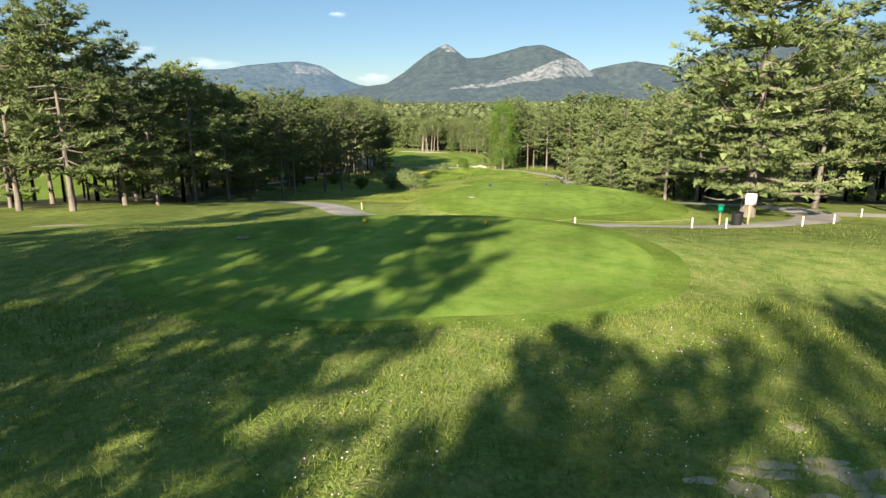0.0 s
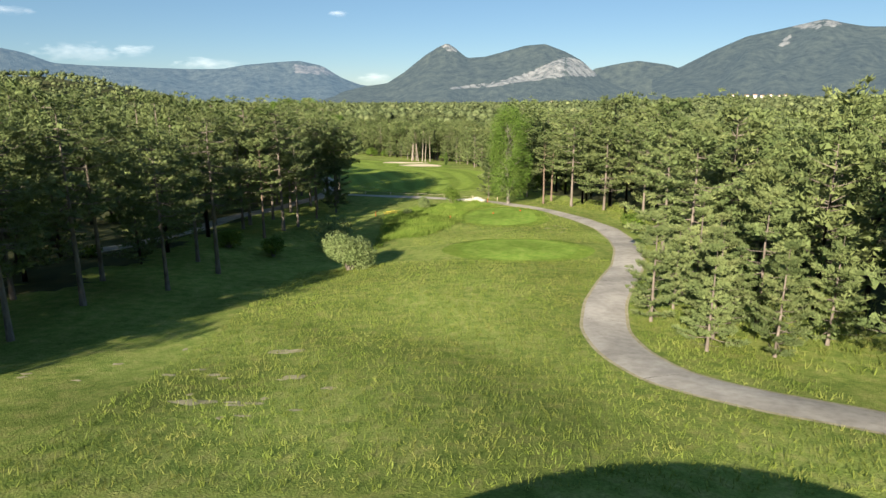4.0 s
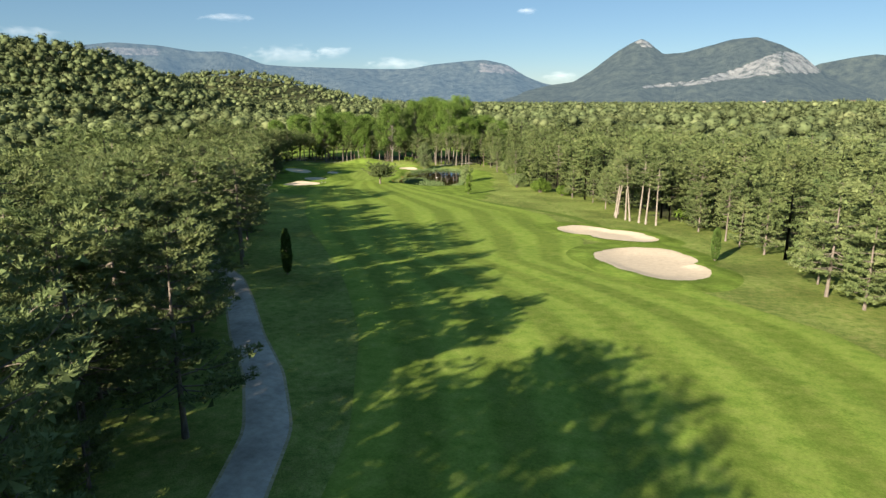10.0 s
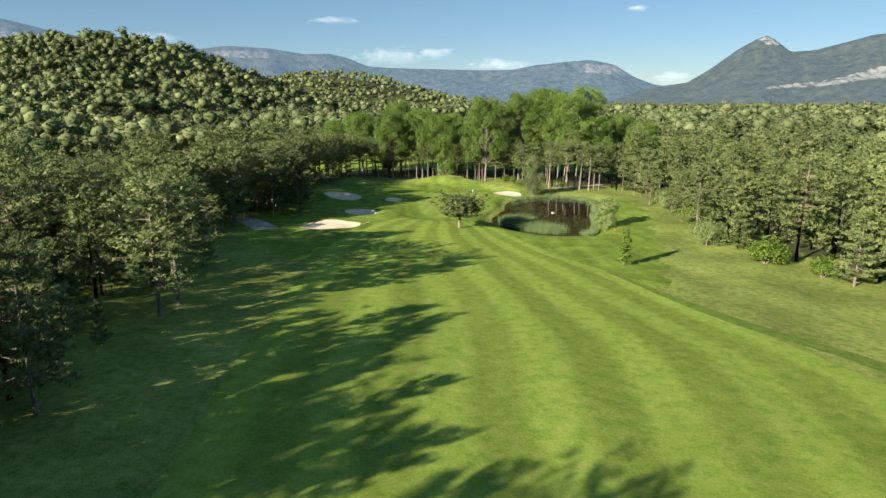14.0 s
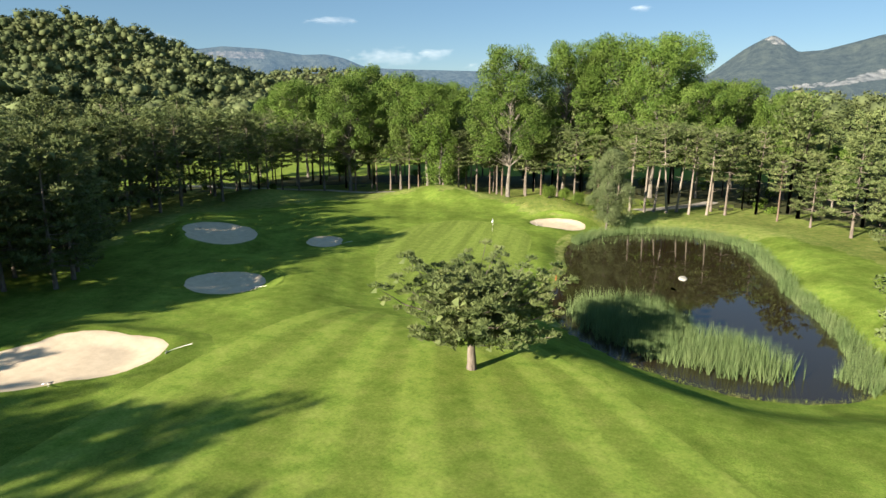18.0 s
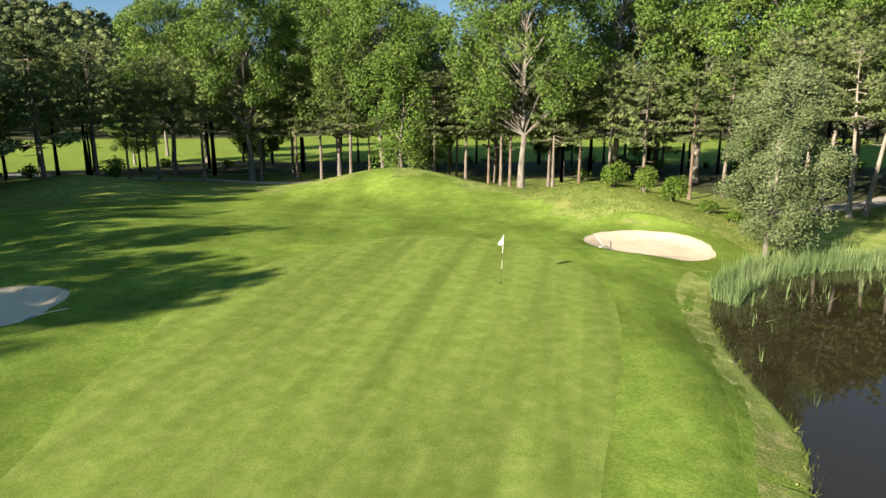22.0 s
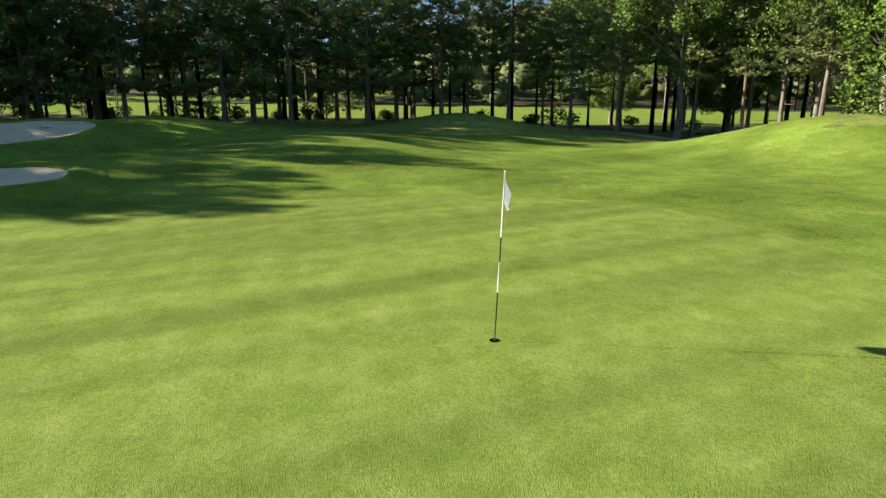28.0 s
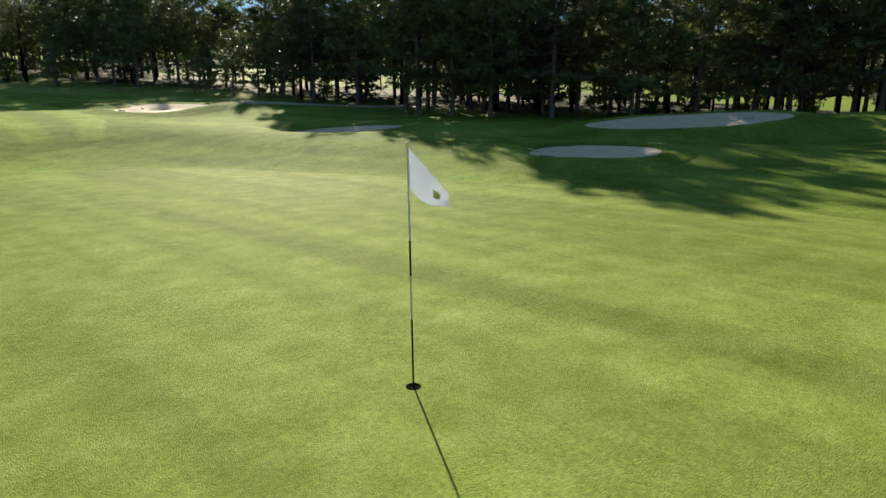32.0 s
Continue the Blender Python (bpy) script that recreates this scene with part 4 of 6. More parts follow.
LEFT_WOOD_BEHIND = [(0, -24, 115.5, 0.95), (2, -20, 116, 0.95), (1, -19.9, 113, 0.92), (0, -18.6, 121, 0.98), (1, -28, 123, 1), (0, -16.5, 134, 1), (2, -15.2, 141, 1),
    (0, -18, 128, 1), (0, -22.6, 160.6, 1.08), (2, -22.6, 154, 1.05), (0, -26, 163.5, 1.08), (2, -21.2, 149, 1.02), (1, -25.5, 157.5, 1.15),
    (0, -24.8, 168, 1.02), (0, -12.9, 134.5, 0.95), (0, -13.4, 139.5, 0.93), (0, -14.6, 145.3, 0.95), (0, -20.4, 153.5, 1.0), (0, -14.9, 150.6, 0.85), (0, -22.4, 172, 0.92),
    (1, -32, 184, 0.98), (1, -30, 178, 0.98), (1, -28.8, 187, 0.9), (1, -36, 191, 1.0), (1, -39, 193.5, 1.0), (0, -48.7, 203.6, 0.93), (1, -44, 199, 1.0), (0, -52, 197, 0.75), (1, -47, 187, 1.05), (0, -26, 134, 1.0), (0, -34, 145, 1.0), (0, -30, 141, 1.0), (1, -22, 136, 1.0), (3, -12, 129.5, 0.85), (0, -15, 131, 0.95)]
RIGHT_WOOD = [(0, 27.5, 46, 1.1), (1, 30.5, 41.5, 1.2), (3, 25.5, 51, 1.1), (5, 10.6, 146.2, 0.75), (3, 16.6, 71.5, 0.6), (5, 14.6, 74.8, 0.85), (5, 21.6, 70.3, 0.8), (5, 15.5, 69.5, 0.72), (5, 17.5, 74, 0.85),
    (3, 19.5, 73, 0.8), (5, 18.2, 68.6, 0.75), (5, 16.6, 77, 0.7), (1, 25.5, 129, 0.95), (4, 18.2, 136.5, 0.85), (4, 20, 140, 0.9), (3, 17, 146.5, 0.8),
    (5, 16.2, 149, 0.75), (0, 27.5, 118, 0.9), (4, 17.2, 215.5, 0.95), (4, 20, 208.6, 0.95), (2, 16.8, 168, 0.95), (1, 18.5, 171, 0.9),
    (6, -9.7, 293.4, 0.9), (6, -9.4, 290.6, 0.95), (6, -7.6, 288, 0.9), (6, -6.8, 286.4, 0.95), (6, -5.2, 284.6, 1.0), (6, -4.0, 283, 0.95), (6, -2.2, 282.4, 0.9)]
FAIRWAY_LEFT = [(0, -49.4, 223, 0.95), (1, -50.8, 213.5, 1.1), (0, -53, 228.5, 1), (1, -56.5, 233.5, 0.9), (1, -59.5, 239.5, 0.82), (3, -63.2, 246, 0.9),
    (3, -67, 251.5, 0.85), (1, -71, 258.5, 0.9), (1, -81.4, 276.4, 1.07), (0, -83, 280, 1), (0, -87.4, 283.5, 0.9), (0, -99, 284, 0.98), (0, -95, 288, 0.88)]
BEHIND_GREEN = [(0, -128.5, 404, 0.85), (0, -123, 407, 0.9), (2, -119, 406.5, 0.85), (0, -115.5, 413.5, 0.85), (2, -110, 407.5, 0.8), (0, -106, 414, 0.9), (4, -103.2, 410.5, 0.85), (0, -98.5, 409, 0.85), (2, -94, 412, 0.9),
    (0, -90.5, 409.5, 0.85), (4, -86.5, 408.5, 0.9), (0, -132, 399.5, 0.9), (2, -135.5, 397, 0.9), (0, -138.5, 392.5, 0.95), (2, -84, 412, 0.9), (0, -70, 408, 0.9), (6, -80.5, 401.5, 0.95), (6, -78.6, 402.4, 0.9), (6, -77.4, 403.6, 0.98), (6, -75.6, 403, 0.92), (6, -74.4, 404.5, 0.95), (6, -72.6, 402.6, 0.85),
    (6, -70.3, 403, 0.9), (2, -68, 405, 0.9), (2, -104.5, 411.5, 0.9), (2, -107.5, 409.5, 0.95), (6, -114.8, 411.5, 0.9), (2, -112.2, 416, 1),
    (2, -117.5, 414, 0.95), (4, -125, 405.5, 0.95), (2, -127.5, 408, 0.95), (4, -120.5, 418, 0.95), (1, -58, 399, 0.8), (1, -52.3, 383.5, 0.75),
    (4, -96.5, 411, 0.9), (2, -100, 413, 0.8), (4, -106, 412, 0.85), (2, -110, 413, 0.9), (4, -119.5, 411, 0.85)]
WEST_WOOD = [(1, -136.5, 380, 1.15), (0, -138.5, 374, 1.0), (1, -137, 369, 1.15), (1, -135, 362.5, 1.1), (1, -136.5, 386, 1.05), (1, -141, 383, 1.15), (0, -143, 390, 1.0), (1, -133, 357, 1.1), (1, -146, 381, 1.2), (0, -146, 373, 1.05),
    (3, -115, 339.5, 1.25), (1, -117, 334.5, 1.1), (1, -117.6, 324.5, 1.1), (3, -118, 319, 1.3), (3, -112.5, 311, 0.9), (1, -122, 346.5, 1.1),
    (1, -131, 344, 1.1), (3, -133.5, 357.5, 1.2), (1, -139.5, 366, 1.05), (3, -141, 371, 1.2), (3, -127, 349.5, 1.2), (1, -137, 360, 1.1), (3, -118.5, 343.8, 1.15), (3, -136, 352, 1.25), (1, -143, 378, 1.1), (3, -130.5, 352.5, 1.2), (3, -107, 306, 0.6), (1, -125, 338, 1.1), (0, -124, 328, 1.05)]
# extra pines added only to fill out the shadows on the grass
SHADING = [(0, -43.9, 173.6, 0.92), (0, -44.2, 168.9, 0.92), (0, -44.9, 182.4, 0.92), (0, -53.6, 178.5, 0.7), (0, -37.2, 170.2, 0.92), (0, -58.2, 192.9, 0.7), (0, -49.6, 189.2, 0.92), (0, -66.7, 198.0, 0.7), (0, -73.0, 203.1, 0.78), (0, -70.3, 208.9, 0.78), (0, -59.6, 206.2, 0.78), (0, -72.9, 217.6, 0.92), (0, -59.8, 212.6, 0.92), (0, -80.4, 213.4, 0.92), (0, -71.4, 199.0, 0.7), (0, -106.5, 286.9, 0.92), (0, -103.7, 290.9, 0.92), (0, -104.4, 284.3, 0.92), (0, -108.7, 291.2, 0.92), (0, -111.7, 289.5, 0.92), (0, -74.9, 219.7, 0.92), (0, -72.6, 226.1, 0.92), (0, -87.2, 228.5, 0.92), (0, -104.2, 274.8, 0.92), (0, -96.3, 273.2, 0.92), (0, -112.6, 278.4, 0.92),
    (0, -117.5, 337, 0.9), (1, -116.4, 342, 0.92), (1, -122.5, 336, 1.0), (0, -81, 222, 0.92), (0, -78, 228, 0.92), (0, -68, 225, 0.92), (1, -72, 231, 1.0), (0, -68.6, 234, 0.88), (0, -82.5, 239, 0.92), (1, -76, 240, 1.0), (0, -88, 232, 0.92),
    (1, -129, 331, 1.05), (0, -120.5, 331, 0.92), (1, -117.5, 313.5, 1.0), (1, -120.5, 319.5, 1.05), (1, -126.6, 344.5, 1.05), (1, -114.6, 321, 1.0), (0, -129.5, 348, 1.0),
    (0, -26.6, 129, 0.92), (0, -31.4, 130.5, 0.9), (0, -25.6, 148.4, 0.95), (0, -37, 163, 0.92), (0, -30, 152, 0.92)]
EDGE_WOOD = [(3, -34.6, 187.6, 1.05), (1, -36.8, 196.8, 0.95), (3, -39.5, 201.5, 0.95), (3, -42.6, 206.8, 1.0), (1, -45.8, 211.8, 1.05), (3, -37.6, 183.2, 1.05), (1, -35, 180.5, 0.95), (3, -33, 175.5, 1.05),
    (1, -40.5, 188.5, 1.05), (1, -42.4, 200.5, 1.1), (3, -47, 207, 1.15), (1, -60.5, 223, 0.95), (1, -58.5, 218.4, 1.0), (1, -63.8, 215, 1.0), (1, -55.2, 221.6, 1.0), (3, -54.4, 216.6, 1.05),
    (1, -64.5, 232, 0.95), (3, -52.6, 208.2, 1.05), (1, -55.6, 211.4, 1.0), (1, -101, 292, 1.15), (3, -99.6, 288.6, 1.05), (1, -103, 296, 0.95), (3, -97.2, 284.6, 1.0), (5, -109, 303, 0.6),
    (5, -106, 299, 0.6)]
PLACED_PINES = SHADING + FIRST_TEE + LEFT_WOOD + LEFT_WOOD_BEHIND + RIGHT_WOOD + FAIRWAY_LEFT + BEHIND_GREEN + WEST_WOOD + EDGE_WOOD
for k, x, y, s in PLACED_PINES:
    set_pine(k, x, y, s)
for k, ob in enumerate(pines):
    if k not in used:
        for child in list(ob.children):
            bpy.data.objects.remove(child)
        bpy.data.objects.remove(ob)
        pines[k] = pines[k - 1] if k % 2 else pines[k + 1]
        used.add(k)
planted = [(x, y) for _, x, y, _ in PLACED_PINES]

# the big pine beside the path, bins and sign
big = tree_thing("pine_tree", pine(31, 17.0, 0.13, 6.0, 16, 7, 12, 44, 0.22, 0.058, 0.1, radius=0.40, bare=8, wide=0.32, heart=4, tuft=0.09, inner=0.2), "bark", "needles", "large old pine with wide drooping needle layers over the path", "pine tree")
stand(big, 19.4, 39.6, 40, 1.0, False)
lone_geo = pine(33, 5.0, 0.5, 4.5, 7, 9, 14, 80, 0.18, 0.07, 0.0, radius=0.27, lean=1.0, wide=0.34, upswept=0.3, heart=3, tuft=0.1, inner=0.12)
lone = tree_thing("pine_tree", lone_geo, "bark", "needles", "low spreading lone pine on mown grass by the pond", "pine tree")
stand(lone, -79.2, 339.4, 10, 1.0, False)
planted += [(19.4, 39.6), (-79.2, 339.4)]

poplars = [tree_thing("poplar_tree", broadleaf(s, h, b, w, 90, 480, 0.25, 0.32, slim=0.12, lump_size=(0.14, 0.27), single=True), "bark_pale", "poplar", lab, "poplar", "poplars behind the green")
           for s, h, b, w, lab in ((41, 26, 0.3, 8.0, "tall poplar with pale forked trunk and bright green leaves"), (42, 23, 0.4, 7.6, "tall leafy poplar with a rounded crown"), (43, 20, 0.2, 6.5, "leafy poplar with low branches"))]
POPLARS = [(0, -101.4, 408, 0.92), (1, -116.4, 408.5, 0.82), (0, -122, 409, 0.85), (0, -94.6, 418, 1.05), (1, -129, 403, 1.05), (0, -87, 421, 1.1), (0, -80, 418, 1.05), (1, -73, 421, 1.0), (1, -108, 420, 0.95),
           (0, -78, 430, 1.12), (1, -68, 431, 1.0), (2, -113, 410, 0.55), (2, -135, 412, 1.15), (1, -142, 405, 1.02), (0, -92, 432, 1.1), (1, -60, 424, 0.9), (2, -54, 416, 0.85), (2, -103, 428, 1.0), (1, -148, 416, 0.95), (1, -128, 418, 1.05), (0, -138, 424, 0.95), (2, -157, 412, 0.95), (1, -164, 424, 0.85), (1, -119, 423, 1.0)]
seen_kind = set()
for k, x, y, s in POPLARS:
    stand(poplars[k], x, y, rng.uniform(0, 360), s, k in seen_kind)
    seen_kind.add(k)
planted += [(x, y) for _, x, y, _ in POPLARS]

birch = tree_thing("birch_tree", broadleaf(51, 13.2, 0.16, 3.3, 60, 620, 0.105, 0.2, droop=1.8, lump_size=(0.22, 0.4)), "bark_pale", "birch", "weeping birch with a pale leaning trunk beside the path", "birch")
stand(birch, 13.0, 137.0, 0, 1.12, False)
willow = tree_thing("willow_tree", broadleaf(52, 10.2, 0.14, 2.9, 64, 900, 0.085, 0.12, droop=0.7, lump_size=(0.2, 0.38)), "bark_pale", "grey_willow", "grey-green willow on the pond bank beside a bunker", "willow")
stand(willow, -81.2, 388.8, 0, 1.0, False)
small = tree_thing("small_tree", broadleaf(53, 6.2, 0.2, 2.3, 22, 150, 0.2, 0.09), "bark_pale", "willow", "small leaning broadleaf tree at the water's edge", "tree")
stand(small, -56.4, 354.2, 0, 1.0, False, 6)
drooping = tree_thing("birch_tree", broadleaf(55, 13.0, 0.06, 2.7, 44, 260, 0.17, 0.16, droop=1.8), "bark_pale", "birch", "bright drooping birch on the bank behind the green", "birch")
stand(drooping, -112.5, 405.5, 0, 1.0, False)
planted.append((-112.5, 405.5))
young = tree_thing("young_tree", broadleaf(54, 5.3, 0.08, 1.15, 20, 130, 0.17, 0.07, slim=0.75), "bark_pale", "bushleaf", "young conical hornbeam alone on the rough", "tree")
stand(young, -47.8, 323.0, 0, 1.0, False)


def cypress(seed, h, w):
    r = np.random.default_rng(seed)
    u = r.uniform(0, 1, 1500)
    a = r.uniform(0, 2 * np.pi, 1500)
    rad = w * np.sqrt(np.clip(np.sin(np.pi * np.clip(u * 0.9 + 0.1, 0, 1)), 0.02, 1)) * r.uniform(0.6, 1, 1500)
    p = np.stack([rad * np.cos(a), rad * np.sin(a), 0.25 + u * (h - 0.3)], 1)
    d = np.stack([np.cos(a) * 0.4, np.sin(a) * 0.4, np.ones(1500)], 1)
    return tube([(0, 0, -0.2), (0, 0, h * 0.5), (0, 0, h * 0.9)], [0.09, 0.06, 0.02], 6), sprays(p, d, 0.3, 0.12, 2, r, 0.35)


for sd, x, y, h in ((61, 3.8, 249.0, 4.3), (62, -42.9, 221.8, 5.0)):
    stand(tree_thing("cypress_tree", cypress(sd, h, 0.55), "bark", "cypress", "slim dark columnar cypress at the fairway edge", "cypress"), x, y, 0, 1, False)

BUSHES = [
    ((71, 2.6, 3.3, 9000, 0.155), "willow", "large silvery willow bush in the rough", (-4.6, 92.0)),
    ((72, 1.5, 2.6, 2000, 0.15), "bushleaf", "leafy green bush beside the limestone rocks", (4.3, 136.0)),
    ((73, 2.6, 3.6, 2200, 0.22), "willow", "loose willow shrub in the shaded hollow", (-8.6, 107.0)),
    ((74, 1.15, 1.9, 1600, 0.16), "bushleaf", "rounded green shrub on the bank behind the bunker", (-90.7, 395.4)),
    ((75, 1.1, 1.8, 1600, 0.16), "bushleaf", "rounded green shrub on the bank behind the bunker", (-88.7, 395.9)),
    ((76, 1.15, 1.8, 1600, 0.16), "bushleaf", "rounded green shrub on the bank behind the bunker", (-86.9, 396.2)),
    ((77, 0.8, 0.9, 700, 0.14), "bushleaf", "low shrub on the grass bank", (-84.6, 395.9)),
    ((78, 0.8, 0.8, 700, 0.14), "bushleaf", "low shrub on the grass bank", (-82.9, 394.6)),
    ((79, 3.4, 3.8, 2600, 0.3), "bushleaf", "broad dense bush at the wood's edge", (-30.5, 334.5)),
]
EDGE_BUSHES = [
    ((80, 3.2, 4.0, 2600, 0.3), "willow", "pale rounded bush at the wood's edge", (-38.5, 344.5)),
    ((81, 4.2, 6.0, 3000, 0.34), "bushleaf", "tall bright green thicket at the wood's edge", (-40.5, 359)),
    ((82, 3.4, 4.5, 2600, 0.3), "willow", "pale willow thicket at the wood's edge", (-48, 379)),
    ((83, 2.4, 3.0, 1800, 0.25), "bushleaf", "bush at the edge of the wood", (-24, 329)),
    ((84, 1.6, 2.0, 1200, 0.2), "bushleaf", "low bush under the pines", (24.5, 112)),
    ((85, 1.6, 1.8, 1200, 0.2), "bushleaf", "low bush under the pines", (26.2, 105)),
    ((86, 1.1, 2.0, 1200, 0.17), "willow", "pale scrubby bush in tall grass", (0.3, 130.5)),
    ((87, 0.8, 1.0, 700, 0.14), "willow", "low pale bush in tall grass", (-1.7, 125)),
    ((88, 1.5, 2.0, 1200, 0.2), "bushleaf", "scrubby bush in the shaded hollow", (-13, 100)),
    ((89, 1.6, 2.0, 1200, 0.2), "bushleaf", "bush between the pine trunks", (-17.5, 101)),
]
for spec, mat, lab, (x, y) in BUSHES + EDGE_BUSHES:
    stand(tree_thing("bush", bush(spec[0], spec[1], spec[2], spec[3] * 2, spec[4] * 0.62), "bark", mat, lab, "bush", "", "stems", "leaves"), x, y, 0, 1, False)
    planted.append((x, y))

# ---- woods: single pines along the edges, joined stuff behind ----
spots, grid_taken = [], {}
for x, y in planted:
    grid_taken.setdefault((int(x // 6), int(y // 6)), []).append((x, y))


def free(x, y, gap):
    cx, cy = int(x // 6), int(y // 6)
    for i in (-1, 0, 1):
        for j in (-1, 0, 1):
            for a, b in grid_taken.get((cx + i, cy + j), ()):
                if (a - x) ** 2 + (b - y) ** 2 < gap * gap:
                    return False
    return True


path_pts = []
for l, _ in PATHS:
    for (ax, ay), (bx, by) in zip(l, l[1:]):
        for w in np.linspace(0, 1, 8):
            path_pts.append((ax + (bx - ax) * w, ay + (by - ay) * w))
path_pts = np.array(path_pts)
cand = np.stack([rng.uniform(-330, 330, 60000), rng.uniform(-40, 640, 60000)], 1)
cx, cy = cand.T
ok = ~within(COURSE, cx, cy)
for p in MEADOWS:
    ok &= ~within(p, cx, cy)
ok &= (cx < 60 + 0.72 * (cy + 60)) & (cx > -130 - 0.75 * (cy + 40))
ok &= ~((cy < 44) & (cx < -26) & (cx > -80)) & ~((cx > -116) & (cx < -103) & (cy > 294) & (cy < 311))
ok &= ~((cy < 0) & (np.abs(cx) > 60)) & ~((cy < 14) & (cx > -24) & (cx < 60))
near = edge_distance(COURSE, cx, cy)
for k in np.nonzero(ok)[0]:
    x, y = cand[k]
    gap = (4.2 if y > 398 and x < -55 else (2.7 if x < -103 else (3.3 if x < 0 and 110 < y < 262 else 4.0))) if near[k] < 30 else (5.6 if near[k] < 110 else 7.0)
    if -90 < x < -46 and 158 < y < 202:
        gap = 6.0
    if not free(x, y, gap):
        continue
    if near[k] < 40 and min(np.hypot(path_pts[:, 0] - x, path_pts[:, 1] - y)) < (4.4 if x < -20 and 170 < y < 240 else 2.6):
        continue
    grid_taken.setdefault((int(x // 6), int(y // 6)), []).append((x, y))
    spots.append((near[k], x, y))
spots.sort()
single = [s for s in spots if s[0] < 8][:54]
rest = [s for s in spots if s not in set(single)]
for d, x, y in single:
    west = x < -100
    if west and y < 345:
        odds = [0.1, 0.45, 0.0, 0.45, 0.0, 0.0, 0.0]
    elif west or y > 385:
        odds = [0.1, 0.05, 0.4, 0.0, 0.45, 0.0, 0.0]
    elif x < 0 and y < 168:
        odds = [0.4, 0.1, 0.3, 0.05, 0.15, 0.0, 0.0]
    elif x < 0 and y < 270:
        odds = [0.05, 0.25, 0.0, 0.45, 0.0, 0.25, 0.0]
    elif x > -12 and 232 < y < 312:
        odds = [0.1, 0.4, 0.05, 0.3, 0.05, 0.0, 0.1]
    else:
        odds = [0.2, 0.4, 0.05, 0.25, 0.0, 0.1, 0.0]
    k = int(rng.choice(7, p=odds))
    low = 0.85 if 262 < y < 322 and x < -70 else (0.72 if x < 0 and 226 < y < 262 else (0.84 if x < 0 and 172 < y < 227 else 1.0))
    set_pine(k, x, y, rng.uniform(0.62, 1.06) * low)


def wood_stuff(name, places, templates, label, mats=("bark", "canopy"), low=0.6, high=1.12, sink=0.0):
    """Many trees as one object of kind stuff."""
    vs, fs, ms, ns, n = [], [], [], [], 0
    for _, x, y in places:
        (wv, wf), (lv, lf, ln) = templates[rng.integers(len(templates))]
        a, s = rng.uniform(0, 2 * np.pi), rng.uniform(low, high)
        c, sn = math.cos(a) * s, math.sin(a) * s
        rot = np.array([[c, sn, 0], [-sn, c, 0], [0, 0, s]])
        wn = wv - [0, 0, 1] * wv if len(wv) else wv
        for v, f, m, k in ((wv, wf, 0, wn / (np.linalg.norm(wn, axis=1)[:, None] + 1e-6)), (lv, lf, 1, ln)):
            if not len(v):
                continue
            ns.append(k @ (rot / s))
            vs.append(v @ rot + [x, y, float(ground(x, y)) - sink])
            fs.append(f + n)
            ms.append(np.full(len(f), m))
            n += len(v)
    return structure(name, (np.concatenate(vs), np.concatenate(fs), np.concatenate(ns)), list(mats), label, "woodland", np.concatenate(ms), False, "stuff")


near_t = [pine(s, h, b, sp, round(h * (1 - b) / 1.05), 5, 5, 11, 0.38, 0.15, c, sides=5, bare=3, limb_sides=3, rings=5, wide=w, heart=4, tuft=0.155) for s, h, b, sp, c, w in
          ((101, 13, 0.34, 3.9, 0.1, 0.4), (102, 10, 0.15, 3.3, 0.4, 0.2), (103, 14.5, 0.38, 3.6, 0.05, 0.45), (104, 12, 0.22, 3.8, 0.25, 0.3), (108, 8.5, 0.1, 2.6, 0.6, 0.2))]
mid_t = [pine(s, h, b, sp, 6, 5, 3, 12, 0.42, 0.18, c, sides=4, bare=0, limb_sides=0, rings=3, wide=w, heart=4, tuft=0.2) for s, h, b, sp, c, w in
         ((101, 13, 0.3, 3.9, 0.1, 0.4), (102, 10, 0.2, 3.3, 0.4, 0.3), (103, 14.5, 0.4, 3.6, 0.05, 0.45), (104, 12, 0.25, 3.9, 0.2, 0.35))]
far_t = [pine(s, h, b, sp, 5, 4, 3, 10, 0.46, 0.22, c, sides=4, bare=0, limb_sides=0, rings=3, wide=w, heart=4, tuft=0.21) for s, h, b, sp, c, w in
         ((111, 13, 0.3, 4.0, 0.1, 0.4), (112, 9.5, 0.2, 3.5, 0.3, 0.3), (113, 15, 0.4, 3.7, 0.1, 0.45), (114, 12, 0.3, 4.2, 0.2, 0.4))]


